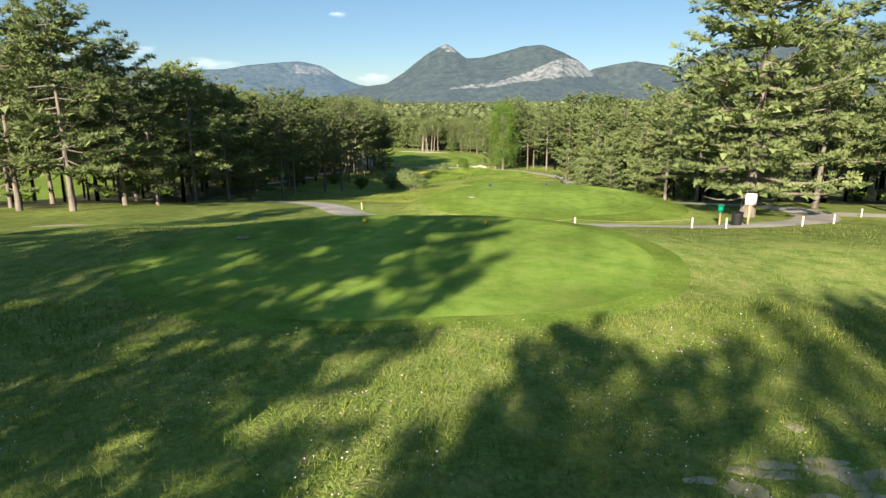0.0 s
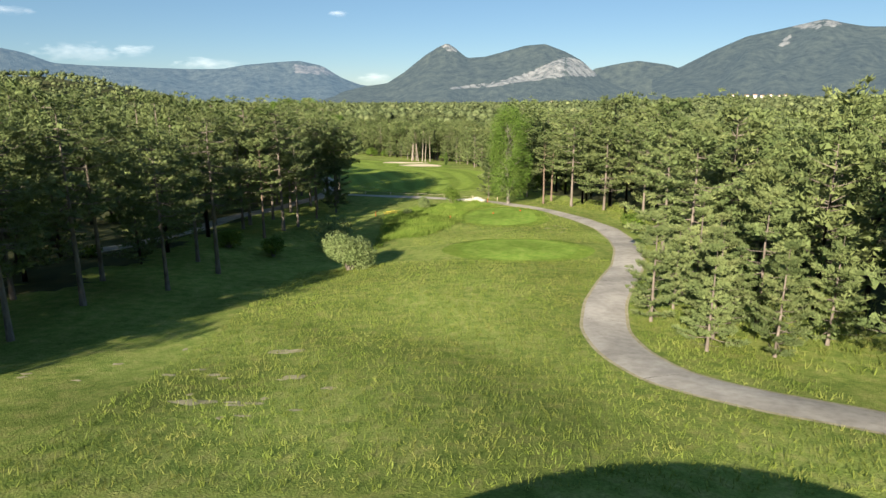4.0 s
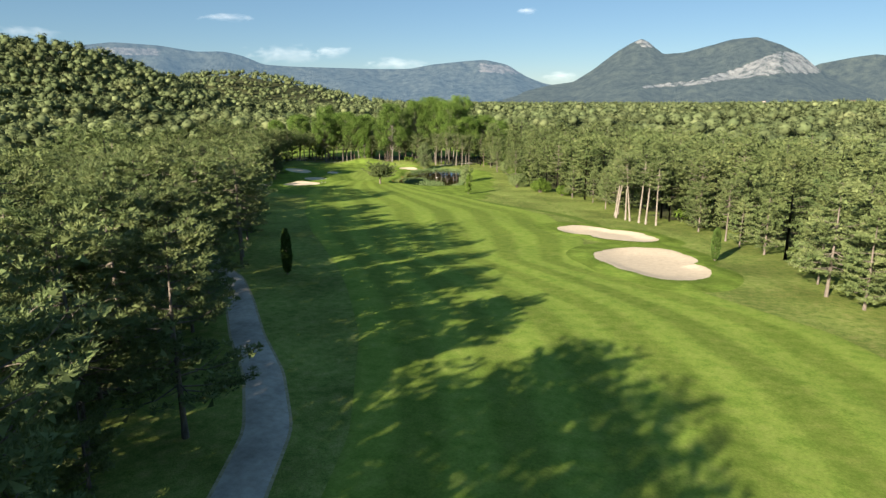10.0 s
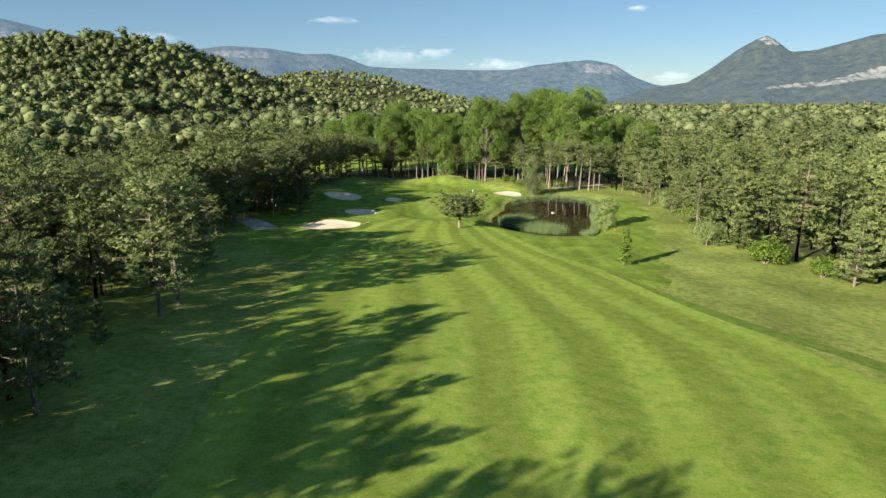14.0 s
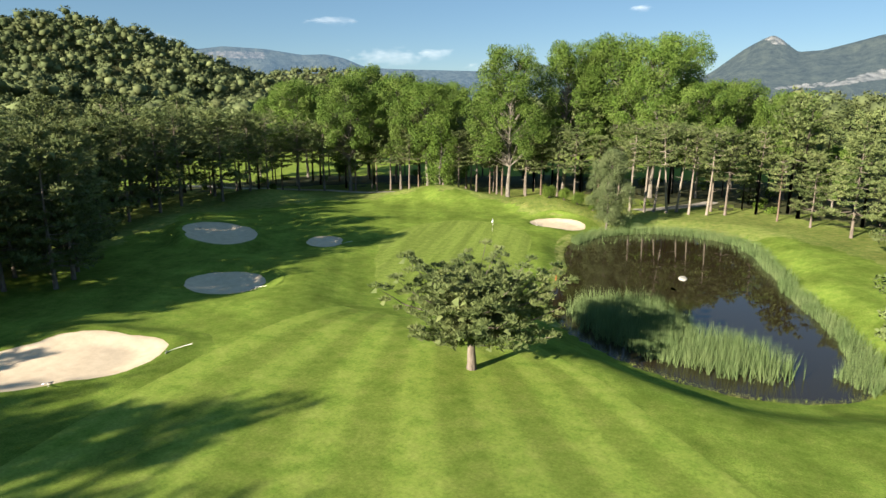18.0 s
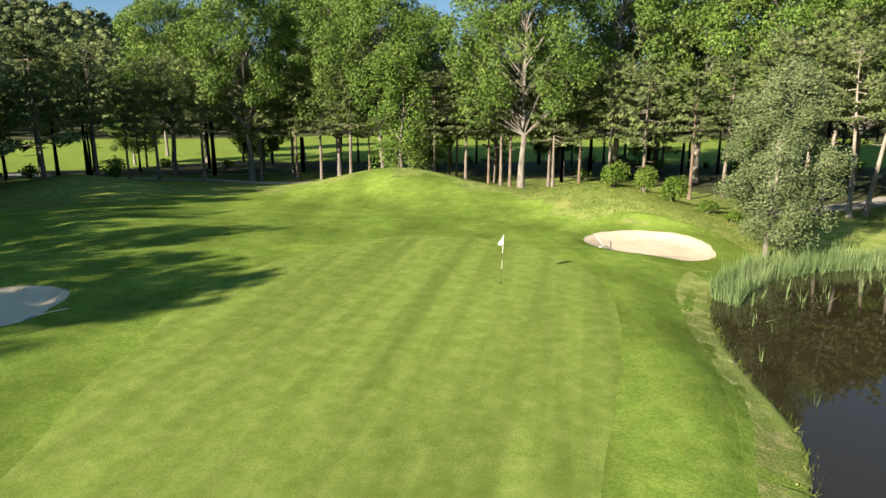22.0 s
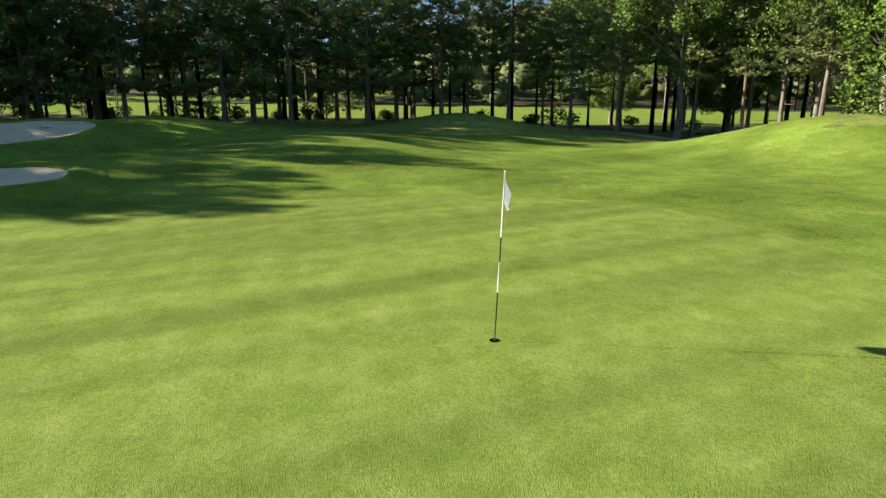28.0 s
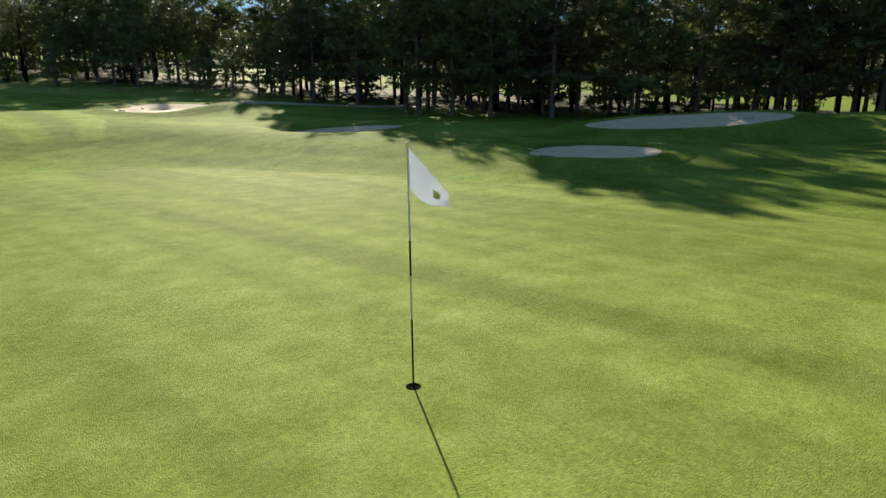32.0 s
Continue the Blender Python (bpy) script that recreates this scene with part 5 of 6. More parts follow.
def clump(seed, h, w, pads, leaves, size):
    """A distant crown: a dark uneven heart with flat pads of foliage round and over it."""
    r = np.random.default_rng(seed)
    bm = bmesh.new()
    bmesh.ops.create_icosphere(bm, subdivisions=1, radius=1)
    iv, jf = np.array([q.co[:] for q in bm.verts]), np.array([[q.index for q in p.verts] for p in bm.faces])
    bm.free()
    tall = min(0.3 * h, 0.62 * w)
    core = iv * r.uniform(0.7, 1.15, (len(iv), 1)) * [w * 0.7, w * 0.7, tall * 0.9] + [0, 0, h - 1.2 * tall]
    q = r.normal(0, 1, (pads, 3))
    q /= np.linalg.norm(q, axis=1)[:, None]
    q[:, 2] = np.abs(q[:, 2]) * 1.25 - 0.3
    c = q * r.uniform(0.75, 1.15, (pads, 1)) * [w * 0.9, w * 0.9, tall] + [0, 0, h - 1.1 * tall]
    outs = np.repeat(q * [0.7, 0.7, 0.4] + [0, 0, 0.5], leaves, 0)
    p = np.repeat(c, leaves, 0) + r.normal(0, 0.3, (pads * leaves, 3)) * size * [1, 1, 0.45]
    d = r.normal(0, 1, p.shape) * [1, 1, 0.3] + np.repeat(q, leaves, 0) * 0.5 + [0, 0, 0.25]
    d /= np.linalg.norm(d, axis=1)[:, None]
    side = np.cross(d, r.normal(0, 0.5, d.shape) + [0, 0, 0.8])
    side /= np.linalg.norm(side, axis=1)[:, None] + 1e-9
    ln = size * r.uniform(0.6, 1.2, (len(p), 1))
    leaf = soft(np.stack([p - side * ln * 0.3, p + side * ln * 0.3, p + d * ln], 1), outs, r, np.arange(3 * len(p)).reshape(-1, 3), 3)
    return (np.zeros((0, 3)), np.zeros((0, 3), int)), joined([(core, jf, iv), leaf])


clump_t = [clump(121 + k, 8.5 + 1.4 * k, 4.5, 22, 8, 0.85) for k in range(5)]
high_t = [pine(s, h, 0.48, sp, 7, 4, 4, 9, 0.46, 0.2, 0.1, sides=5, bare=6, limb_sides=3, rings=5, wide=0.4, heart=5, tuft=0.2) for s, h, sp in ((105, 14, 2.7), (106, 12.5, 2.5), (107, 15, 2.9))]
back = [s for s in rest if s[0] < 32 and (s[2] > 385 or (s[1] < -103 and s[2] > 345))]
edge = [s for s in rest if s[0] < 32 and s not in set(back)]
young_wood = [s for s in edge if s[0] < 17 and s[1] < 0 and 168 < s[2] < 270]
fine_t = [pine(s, h, b, sp, round(h * (1 - b) / 0.9), 5, 4, 34, 0.26, 0.08, c, sides=5, bare=2, limb_sides=3, rings=5, wide=0.2, upswept=us, heart=5, tuft=0.18) for s, h, b, sp, c, us in
          ((102, 10, 0.12, 3.1, 0.45, 0.1), (104, 12, 0.15, 3.5, 0.35, 0.0), (108, 8.5, 0.08, 2.6, 0.6, 0.3))]
wood_stuff("pine_wood", young_wood, fine_t, "thicket of bushy young pines branched to the ground", low=0.65, high=0.98)
wood_stuff("pine_wood", [s for s in edge if s[0] < 17 and s not in set(young_wood)], near_t, "pine wood of many trunks and layered olive crowns", low=0.62, high=1.1)
wood_stuff("pine_wood", [s for s in edge if s[0] >= 17], mid_t, "crowded olive crowns inside the pine wood", low=0.62, high=1.15)
under = [bush(s, w, h, 240, 0.24, 5) for s, w, h in ((151, 1.3, 1.6), (152, 1.0, 1.1), (153, 1.7, 2.3))]
wood_stuff("undergrowth", [(d, x + 2.0, y + 1.2) for d, x, y in back[::2] + edge[::4]], under, "low leafy undergrowth between the trunks", ("bark", "bushleaf"))
low_back = [s for s in back if s[0] > 12][::3]
wood_stuff("pine_wood", low_back, near_t, "bushy smaller pines deep in the open wood", low=0.5, high=0.9)
wood_stuff("pine_wood", [s for s in back if s not in set(low_back)], high_t, "open pine wood with tall bare trunks behind the green")
wood_stuff("pine_wood", [s for s in rest if 32 <= s[0] < 95], far_t, "dense pine wood beyond the fairway edge")
wood_stuff("pine_wood", [s for s in rest if s[0] >= 95], clump_t, "unbroken canopy of pine wood farther off", ("bark", "hazed_hill_wood"), low=0.9, high=1.4, sink=3.2)

# far canopy over the valley and the hills
fx, fy = rng.uniform(-1700, 1500, 62000), rng.uniform(150, 2600, 62000)
keep = ((fx < -330) | (fx > 330) | (fy > 640)) & (fx < 70 + 0.8 * (fy + 60)) & (fx > -150 - 1.75 * (fy + 60))
dist = np.hypot(fx, fy - 150)
keep &= rng.uniform(0, 1, len(fx)) < np.clip((620 / dist) ** 1.1, 0, 1)
hx, hy = rng.uniform(-1000, -330, 9500), rng.uniform(330, 950, 9500)
fx, fy = np.r_[fx[keep], hx], np.r_[fy[keep], hy]
keep = np.ones(len(fx), bool)
for p in MEADOWS:
    keep &= ~within(p, fx, fy)
far_places = [(0, x, y) for x, y in zip(fx[keep], fy[keep])]
big_t = [clump(131 + k, 7.0 + 1.8 * k, 3.5, 11, 4, 1.35) for k in range(6)]
huge_t = [clump(141 + k, 11 + 2 * k, 8.5, 4, 3, 4.5) for k in range(4)]
wood_stuff("distant_wood", [s for s in far_places if math.hypot(s[1], s[2] - 150) < 1000], big_t, "distant wooded slopes seen as a rough canopy", ("bark", "hazed_hill_wood"), low=1.0, high=1.5, sink=4.5)
wood_stuff("distant_wood", [s for s in far_places if math.hypot(s[1], s[2] - 150) >= 1000], huge_t, "far wooded hills", ("bark", "hazed_hill_wood"), sink=3.0)

# ---- mountains ----
def backdrop(name, lit, haze_glow, rock):
    """Forest slopes with haze added as bluish emission, and bare rock where the mesh's rock mask and a fine noise say
    so.
    """
    m = bpy.data.materials.new(name)
    m.use_nodes = True
    n, l = m.node_tree.nodes, m.node_tree.links
    b = n["Principled BSDF"]
    b.inputs["Roughness"].default_value = 1
    b.inputs["Specular IOR Level"].default_value = 0
    # distance haze painted on: one even bluish emission over the whole slope
    b.inputs["Emission Color"].default_value = (*haze_glow, 1)
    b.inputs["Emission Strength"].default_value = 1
    geo = n.new("ShaderNodeNewGeometry")

    def noisy(scale, detail, a, z, stretch=(1, 1, 1)):
        mp = n.new("ShaderNodeMapping")
        mp.inputs["Scale"].default_value = stretch
        l.new(geo.outputs["Position"], mp.inputs[0])
        t = n.new("ShaderNodeTexNoise")
        t.inputs["Scale"].default_value, t.inputs["Detail"].default_value, t.inputs["Roughness"].default_value = scale, detail, 0.72
        l.new(mp.outputs[0], t.inputs["Vector"])
        r = n.new("ShaderNodeValToRGB")
        r.color_ramp.elements[0].position, r.color_ramp.elements[1].position = 0.36, 0.64
        r.color_ramp.elements[0].color, r.color_ramp.elements[1].color = (*a, 1), (*z, 1)
        l.new(t.outputs["Fac"], r.inputs["Fac"])
        return r.outputs["Color"], t.outputs["Fac"]

    wood, f1 = noisy(0.022, 12, [c * 0.3 for c in lit], [c * 1.8 for c in lit])
    cliff, f2 = noisy(0.03, 12, [c * 0.25 for c in rock], [c * 1.25 for c in rock], (1, 1, 0.35))
    bump = n.new("ShaderNodeBump")
    bump.inputs["Strength"].default_value, bump.inputs["Distance"].default_value = 0.7, 45
    l.new(f1, bump.inputs["Height"])
    l.new(bump.outputs[0], b.inputs["Normal"])
    at = n.new("ShaderNodeAttribute")
    at.attribute_name = "rock"
    add = n.new("ShaderNodeMath")
    add.operation = "ADD"
    l.new(at.outputs["Fac"], add.inputs[0])
    l.new(f2, add.inputs[1])
    mr = n.new("ShaderNodeMapRange")
    mr.inputs["From Min"].default_value, mr.inputs["From Max"].default_value = 0.97, 1.06
    l.new(add.outputs[0], mr.inputs["Value"])
    mx = n.new("ShaderNodeMix")
    mx.data_type = "RGBA"
    l.new(mr.outputs[0], mx.inputs["Factor"])
    l.new(wood, mx.inputs["A"])
    l.new(cliff, mx.inputs["B"])
    l.new(mx.outputs["Result"], b.inputs["Base Color"])
    M[name] = m


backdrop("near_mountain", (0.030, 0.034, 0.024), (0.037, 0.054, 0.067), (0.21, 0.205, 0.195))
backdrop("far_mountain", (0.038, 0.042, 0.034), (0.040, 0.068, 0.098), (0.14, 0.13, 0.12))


def range_of(name, ridge, dist, mat, depth, label, base=-60, rocks=(), rough=1.0, n=260):
    """A mountain: its skyline by bearing and height angle (degrees), its flanks falling towards the valley and behind."""
    a = np.linspace(ridge[0][0], ridge[-1][0], n)
    h = 29 + dist * np.tan(np.radians(np.interp(a, [p[0] for p in ridge], [p[1] for p in ridge])))
    k = np.hanning(7)
    h = np.convolve(np.r_[h[:1].repeat(3), h, h[-1:].repeat(3)], k / k.sum(), "valid")
    rows = 60
    s = np.linspace(-1, 0.6, rows)
    v = np.zeros((rows, n, 3))
    for i, q in enumerate(s):
        fall = (1 - abs(q) ** 0.85) if q < 0 else (1 - q)
        d = dist + q * depth
        spur = 0.06 * np.sin(a * 0.9 + 5 * q) + 0.04 * np.sin(a * 1.7 + 1 - 8 * q)
        z = base + (h - base) * np.clip(fall * (1 + spur * rough * (1 - fall) * 3), 0, 1.0)
        ang = np.radians(a)
        v[i] = np.stack([np.sin(ang) * d, np.cos(ang) * d, z], 1)
    jig = np.array([noise.noise(Vector((x * 0.004, y * 0.004, 1))) + 0.35 * noise.noise(Vector((x * 0.011, y * 0.011, 4))) for x, y, z in v.reshape(-1, 3)]).reshape(rows, n)
    v[..., 2] += jig * 16 * rough * (np.abs(s)[:, None] > 0.03)
    f = grid_faces(rows, n)
    c = v.reshape(-1, 3)
    ca = np.degrees(np.arctan2(c[:, 0], c[:, 1]))
    ce = np.degrees(np.arctan2(c[:, 2] - 29, np.hypot(c[:, 0], c[:, 1])))
    bare = np.full(len(c), 0.12)
    for (a0, a1, e0, e1) in rocks:
        low, top = np.interp(ca, [a0, a1], [e0[0], e1[0]]), np.interp(ca, [a0, a1], [e0[1], e1[1]])
        mask = smooth(a0 - 0.5, a0 + 0.6, ca) * smooth(a1 + 0.4, a1 - 0.6, ca) * smooth(low - 0.15, low + 0.2, ce) * smooth(top + 0.15, top - 0.2, ce)
        bare = np.maximum(bare, 0.12 + 0.5 * mask)
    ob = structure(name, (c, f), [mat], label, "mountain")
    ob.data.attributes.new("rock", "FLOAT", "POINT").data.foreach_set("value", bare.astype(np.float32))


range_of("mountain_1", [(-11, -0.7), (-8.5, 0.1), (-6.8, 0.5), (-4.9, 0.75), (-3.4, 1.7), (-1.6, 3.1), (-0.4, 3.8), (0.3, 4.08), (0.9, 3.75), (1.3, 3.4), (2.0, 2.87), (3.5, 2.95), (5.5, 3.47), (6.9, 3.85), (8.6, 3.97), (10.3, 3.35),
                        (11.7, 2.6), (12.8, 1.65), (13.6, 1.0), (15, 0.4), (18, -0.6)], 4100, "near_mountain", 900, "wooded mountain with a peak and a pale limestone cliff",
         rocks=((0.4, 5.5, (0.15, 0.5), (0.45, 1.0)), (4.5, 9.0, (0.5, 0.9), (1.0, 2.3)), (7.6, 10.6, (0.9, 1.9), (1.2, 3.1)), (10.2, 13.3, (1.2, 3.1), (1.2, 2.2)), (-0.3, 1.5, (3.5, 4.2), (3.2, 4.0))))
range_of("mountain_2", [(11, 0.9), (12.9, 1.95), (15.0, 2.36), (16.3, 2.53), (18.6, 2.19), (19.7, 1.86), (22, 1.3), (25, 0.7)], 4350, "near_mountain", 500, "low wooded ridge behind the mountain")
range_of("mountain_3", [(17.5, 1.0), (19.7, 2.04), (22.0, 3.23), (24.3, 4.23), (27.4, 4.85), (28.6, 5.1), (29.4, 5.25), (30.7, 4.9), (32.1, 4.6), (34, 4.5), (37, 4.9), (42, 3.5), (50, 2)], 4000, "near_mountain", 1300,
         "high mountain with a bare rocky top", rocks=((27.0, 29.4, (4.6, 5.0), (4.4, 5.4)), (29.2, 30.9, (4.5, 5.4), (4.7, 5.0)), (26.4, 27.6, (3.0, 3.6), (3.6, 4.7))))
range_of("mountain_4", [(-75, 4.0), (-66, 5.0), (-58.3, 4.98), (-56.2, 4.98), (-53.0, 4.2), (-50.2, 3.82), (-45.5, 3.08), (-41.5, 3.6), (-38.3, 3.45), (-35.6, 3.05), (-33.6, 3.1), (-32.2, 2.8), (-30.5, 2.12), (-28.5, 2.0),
                        (-26.9, 1.95), (-21.1, 1.82), (-18.5, 1.85), (-16.7, 2.2), (-13.9, 2.47), (-12.3, 2.58), (-10.4, 2.18), (-8.8, 1.2), (-7.3, 0.64), (-5, 0.3)], 4500, "far_mountain", 700, "far mountain ridge tinted by painted blue haze", n=360, rocks=((-60, -50, (3.2, 4.2), (3.4, 4.2)), (-43, -38, (2.6, 3.3), (2.6, 3.3)), (-13, -9, (1.5, 2.4), (1.3, 2.0))))

# thin clouds low over the mountains
cm = bpy.data.materials.new("cloud_vapour")
cm.use_nodes = True
cn, cl = cm.node_tree.nodes, cm.node_tree.links
cb = cn["Principled BSDF"]
cb.inputs["Base Color"].default_value = (0.5, 0.5, 0.5, 1)
# even emission added in place of sunlight scattered by the cloud
cb.inputs["Emission Color"].default_value = (0.26, 0.28, 0.31, 1)
cb.inputs["Emission Strength"].default_value = 1
cuv = cn.new("ShaderNodeUVMap")
cuv.uv_map = "cloud"
sub = cn.new("ShaderNodeVectorMath")
sub.operation = "LENGTH"
cl.new(cuv.outputs[0], sub.inputs[0])
cgeo = cn.new("ShaderNodeNewGeometry")
cmap = cn.new("ShaderNodeMapping")
cmap.inputs["Scale"].default_value = (0.012, 0.012, 0.03)
cl.new(cgeo.outputs["Position"], cmap.inputs[0])
ct = cn.new("ShaderNodeTexNoise")
ct.inputs["Scale"].default_value, ct.inputs["Detail"].default_value, ct.inputs["Roughness"].default_value = 1.0, 8, 0.6
cl.new(cmap.outputs[0], ct.inputs["Vector"])
cs = cn.new("ShaderNodeMath")
cs.operation = "SUBTRACT"
cl.new(ct.outputs["Fac"], cs.inputs[0])
cr = cn.new("ShaderNodeMapRange")
cr.inputs["To Min"].default_value, cr.inputs["To Max"].default_value = 0.0, 0.62
cl.new(sub.outputs["Value"], cr.inputs["Value"])
cl.new(cr.outputs[0], cs.inputs[1])
ca2 = cn.new("ShaderNodeMapRange")
ca2.inputs["From Min"].default_value, ca2.inputs["From Max"].default_value, ca2.inputs["To Max"].default_value = 0.1, 0.6, 0.22
cl.new(cs.outputs[0], ca2.inputs["Value"])
cl.new(ca2.outputs[0], cb.inputs["Alpha"])
M["cloud"] = cm
CLOUDS = [(-8.9, 6.3, 120, 36), (-28.5, 2.9, 420, 90), (-25.0, 3.1, 240, 60), (-19.5, 2.2, 330, 70), (-47, 4.0, 330, 60), (-33, 5.6, 260, 40), (-5.8, 1.2, 200, 60)]
for az, el, w, h in CLOUDS:
    D = 4760
    ax, ay = math.sin(radians(az)), math.cos(radians(az))
    mid_c = np.array([D * ax, D * ay, 29 + D * math.tan(radians(el))])
    u = np.linspace(-1, 1, 13)
    uu, vv = np.meshgrid(u, u[::3])
    bulge = 60 * (1 - uu**2) * (1 - vv**2)
    v = mid_c + uu[..., None] * w * np.array([ay, -ax, 0]) + vv[..., None] * h * np.array([0, 0, 1.0]) - bulge[..., None] * np.array([ax, ay, 0])
    f = grid_faces(len(u[::3]), len(u))
    ob = structure("backdrop_cloud", (v.reshape(-1, 3), f), ["cloud"], "small thin white cloud over the mountains", "cloud")
    uv = ob.data.uv_layers.new(name="cloud")
    uv.data.foreach_set("uv", np.stack([uu, vv], -1).reshape(-1, 2)[f.ravel()].astype(np.float32).ravel())


# ---- things on the course ----
def box(cx, cy, cz, sx, sy, sz, bevel=0.0):
    """A block with bevelled upright and level edges."""
    bm = bmesh.new()
    bmesh.ops.create_cube(bm, size=1)
    bmesh.ops.scale(bm, vec=(sx, sy, sz), verts=bm.verts)
    if bevel:
        bmesh.ops.bevel(bm, geom=bm.edges[:], offset=bevel, segments=2, affect="EDGES")
    bmesh.ops.translate(bm, vec=(cx, cy, cz), verts=bm.verts)
    bmesh.ops.triangulate(bm, faces=bm.faces[:])
    v, f = np.array([q.co[:] for q in bm.verts]), np.array([[q.index for q in p.verts] for p in bm.faces])
    bm.free()
    return v, f


def ball(cx, cy, cz, r, sub=2, squash=1.0):
    bm = bmesh.new()
    bmesh.ops.create_icosphere(bm, subdivisions=sub, radius=r)
    v, f = np.array([q.co[:] for q in bm.verts]) * [1, 1, squash] + [cx, cy, cz], np.array([[q.index for q in p.verts] for p in bm.faces])
    bm.free()
    return v, f


def thing(name, x, y, label, category, group="", z=None, turn=0.0):
    ob = tagged(new(name), label, category, group)
    ob.matrix_basis = pose(x, y, float(ground(x, y)) if z is None else z, 0, 0, turn)
    return ob


GZ = float(ground(-91.97, 376.24)) + 0.036
flag = thing("flagstick", -91.97, 376.24, "black and white banded flagstick with a limp white flag", "flagstick", z=GZ)
LEAN = np.array([0.032, 0.03, 1.0])
for z0, z1, mat in ((-0.1, 0.64, "black"), (0.64, 1.03, "white"), (1.03, 1.34, "black"), (1.34, 2.13, "white")):
    part("stick_section", tube([LEAN * z0, LEAN * z1], [0.0085, 0.0085], 10), mat, flag, mat + " band of the stick")
part("knob", ball(*(LEAN * 2.135), 0.014), "white", flag)
nu, nv = 14, 12
u, v = np.meshgrid(np.linspace(0, 1, nu), np.linspace(0, 1, nv), indexing="ij")
out = np.array([-0.84, 0.54, 0])
wave = 0.035 * np.sin(u * 7 + v * 2.5) * u
along = 0.33 * u
drop = 0.38 * u * (1 - v) + (0.32 + 0.165 * (1 - (1 - u) ** 3)) * v
cl = np.stack([out[0] * along - out[1] * wave, out[1] * along + out[0] * wave, 2.11 - drop], -1) + LEAN * 2.1 * [1, 1, 0] * (1 - 0 * u[..., None])
cl = cl.reshape(-1, 3)
nrm = np.array([-out[1], out[0], 0]) * 0.002
cf = grid_faces(nu, nv)
cloth = part("flag", (np.concatenate([cl + nrm, cl - nrm]), np.concatenate([cf, cf[:, ::-1] + len(cl)])), "cloth", flag, "white drooping cloth flag")
mk = cl.reshape(nu, nv, 3)[8:11, 5:9].reshape(-1, 3)
mf = grid_faces(3, 4)
part("print", (np.concatenate([mk + nrm * 1.6, mk - nrm * 1.6]), np.concatenate([mf, mf[:, ::-1] + len(mk)])), "metal", cloth, "small grey printed mark")
# matte black disc on the turf stands in for the cup's shaded depth
hole = thing("hole_cup", -91.97, 376.24, "hole in the green drawn as a flat black disc", "hole", z=GZ)
a = np.linspace(0, 2 * np.pi, 24, endpoint=False)
rim = np.concatenate([np.stack([r * np.cos(a), r * np.sin(a), np.full(24, z)], 1) for r, z in ((0.066, 0.001), (0.066, 0.005), (0.052, 0.005), (0.05, 0.003), (0.001, 0.003))])
part("cup_rim", (rim, grid_faces(5, 24, True)), "dark", hole)


def tee_marker(x, y, mat, label):
    ob = thing("tee_marker", x, y, label, "tee marker", "tee markers", float(ground(x, y)) + 0.03)
    part("ball", ball(0, 0, 0.09, 0.085, 2, 0.92), mat, ob)
    part("spike", tube([(0, 0, -0.05), (0, 0, 0.04)], [0.012, 0.012], 6), "metal", ob)


for x, y in ((-3.12, 24.4), (1.6, 24.0)):
    tee_marker(x, y, "yellow", "round yellow tee marker on the first tee")
for x, y in ((3.6, 48.3), (8.0, 48.8)):
    tee_marker(x, y, "blue", "round dark blue tee marker")
for x, y in ((13.5, 126.2), (9.7, 124.2)):
    tee_marker(x, y, "red", "round red tee marker on the front tee")
tee_marker(-65.9, 305.1, "yellow", "round yellow distance marker on the fairway")
for x, y in ((-7.1, 21.7), (2.0, 43.1)):
    pl = thing("yardage_plate", x, y, "flat brown yardage plate set in the teeing ground", "plate", z=float(ground(x, y)) + 0.035)
    part("slab", box(0, 0, 0.01, 0.42, 0.30, 0.05, 0.012), "wood", pl)
    part("print_bar", box(0, 0.03, 0.037, 0.26, 0.03, 0.004), "black", pl, "unreadable print on the plate")


def post(x, y, h=0.55, mat="post_wood", label="short weathered wooden post beside the path", r=0.045):
    ob = thing("post", x, y, label, "post", "posts beside the path")
    part("shaft", tube([(0, 0, -0.15), (0, 0, h * 0.96), (0, 0, h)], [r, r, r * 0.7], 8), mat, ob)
    part("cap", tube([(0, 0, h - 0.08), (0, 0, h + 0.004)], [r * 1.08, r * 1.0], 8), mat, ob, "sawn top")
    return ob


for x, y in ((6.7, 31.5), (2.2, 33.0), (12.4, 30.8), (14.2, 31.0), (18.6, 32.0), (21.6, 34.2), (-6.0, 45.8), (26.3, 39.0)):
    post(x, y)
FENCE = [(-10.5, 151.0), (-6.0, 149.4), (-1.2, 147.5), (3.3, 145.5), (7.8, 143.2), (11.6, 140.6)]
for x, y in FENCE:
    post(x, y, 0.6, "post_wood", "low fence post with a rope beside the path")
for (ax, ay), (bx, by) in zip(FENCE, FENCE[1:]):
    w = np.linspace(0, 1, 9)
    xs, ys = ax + (bx - ax) * w, ay + (by - ay) * w
    zs = np.interp(w, [0, 1], [float(ground(ax, ay)), float(ground(bx, by))]) + 0.52 - 0.55 * w * (1 - w)
    tagged(part("rope", tube(np.stack([xs, ys, zs], 1), np.full(9, 0.014), 5), "rope"), "sagging pale rope between low fence posts", "rope", "ropes of the path fence")
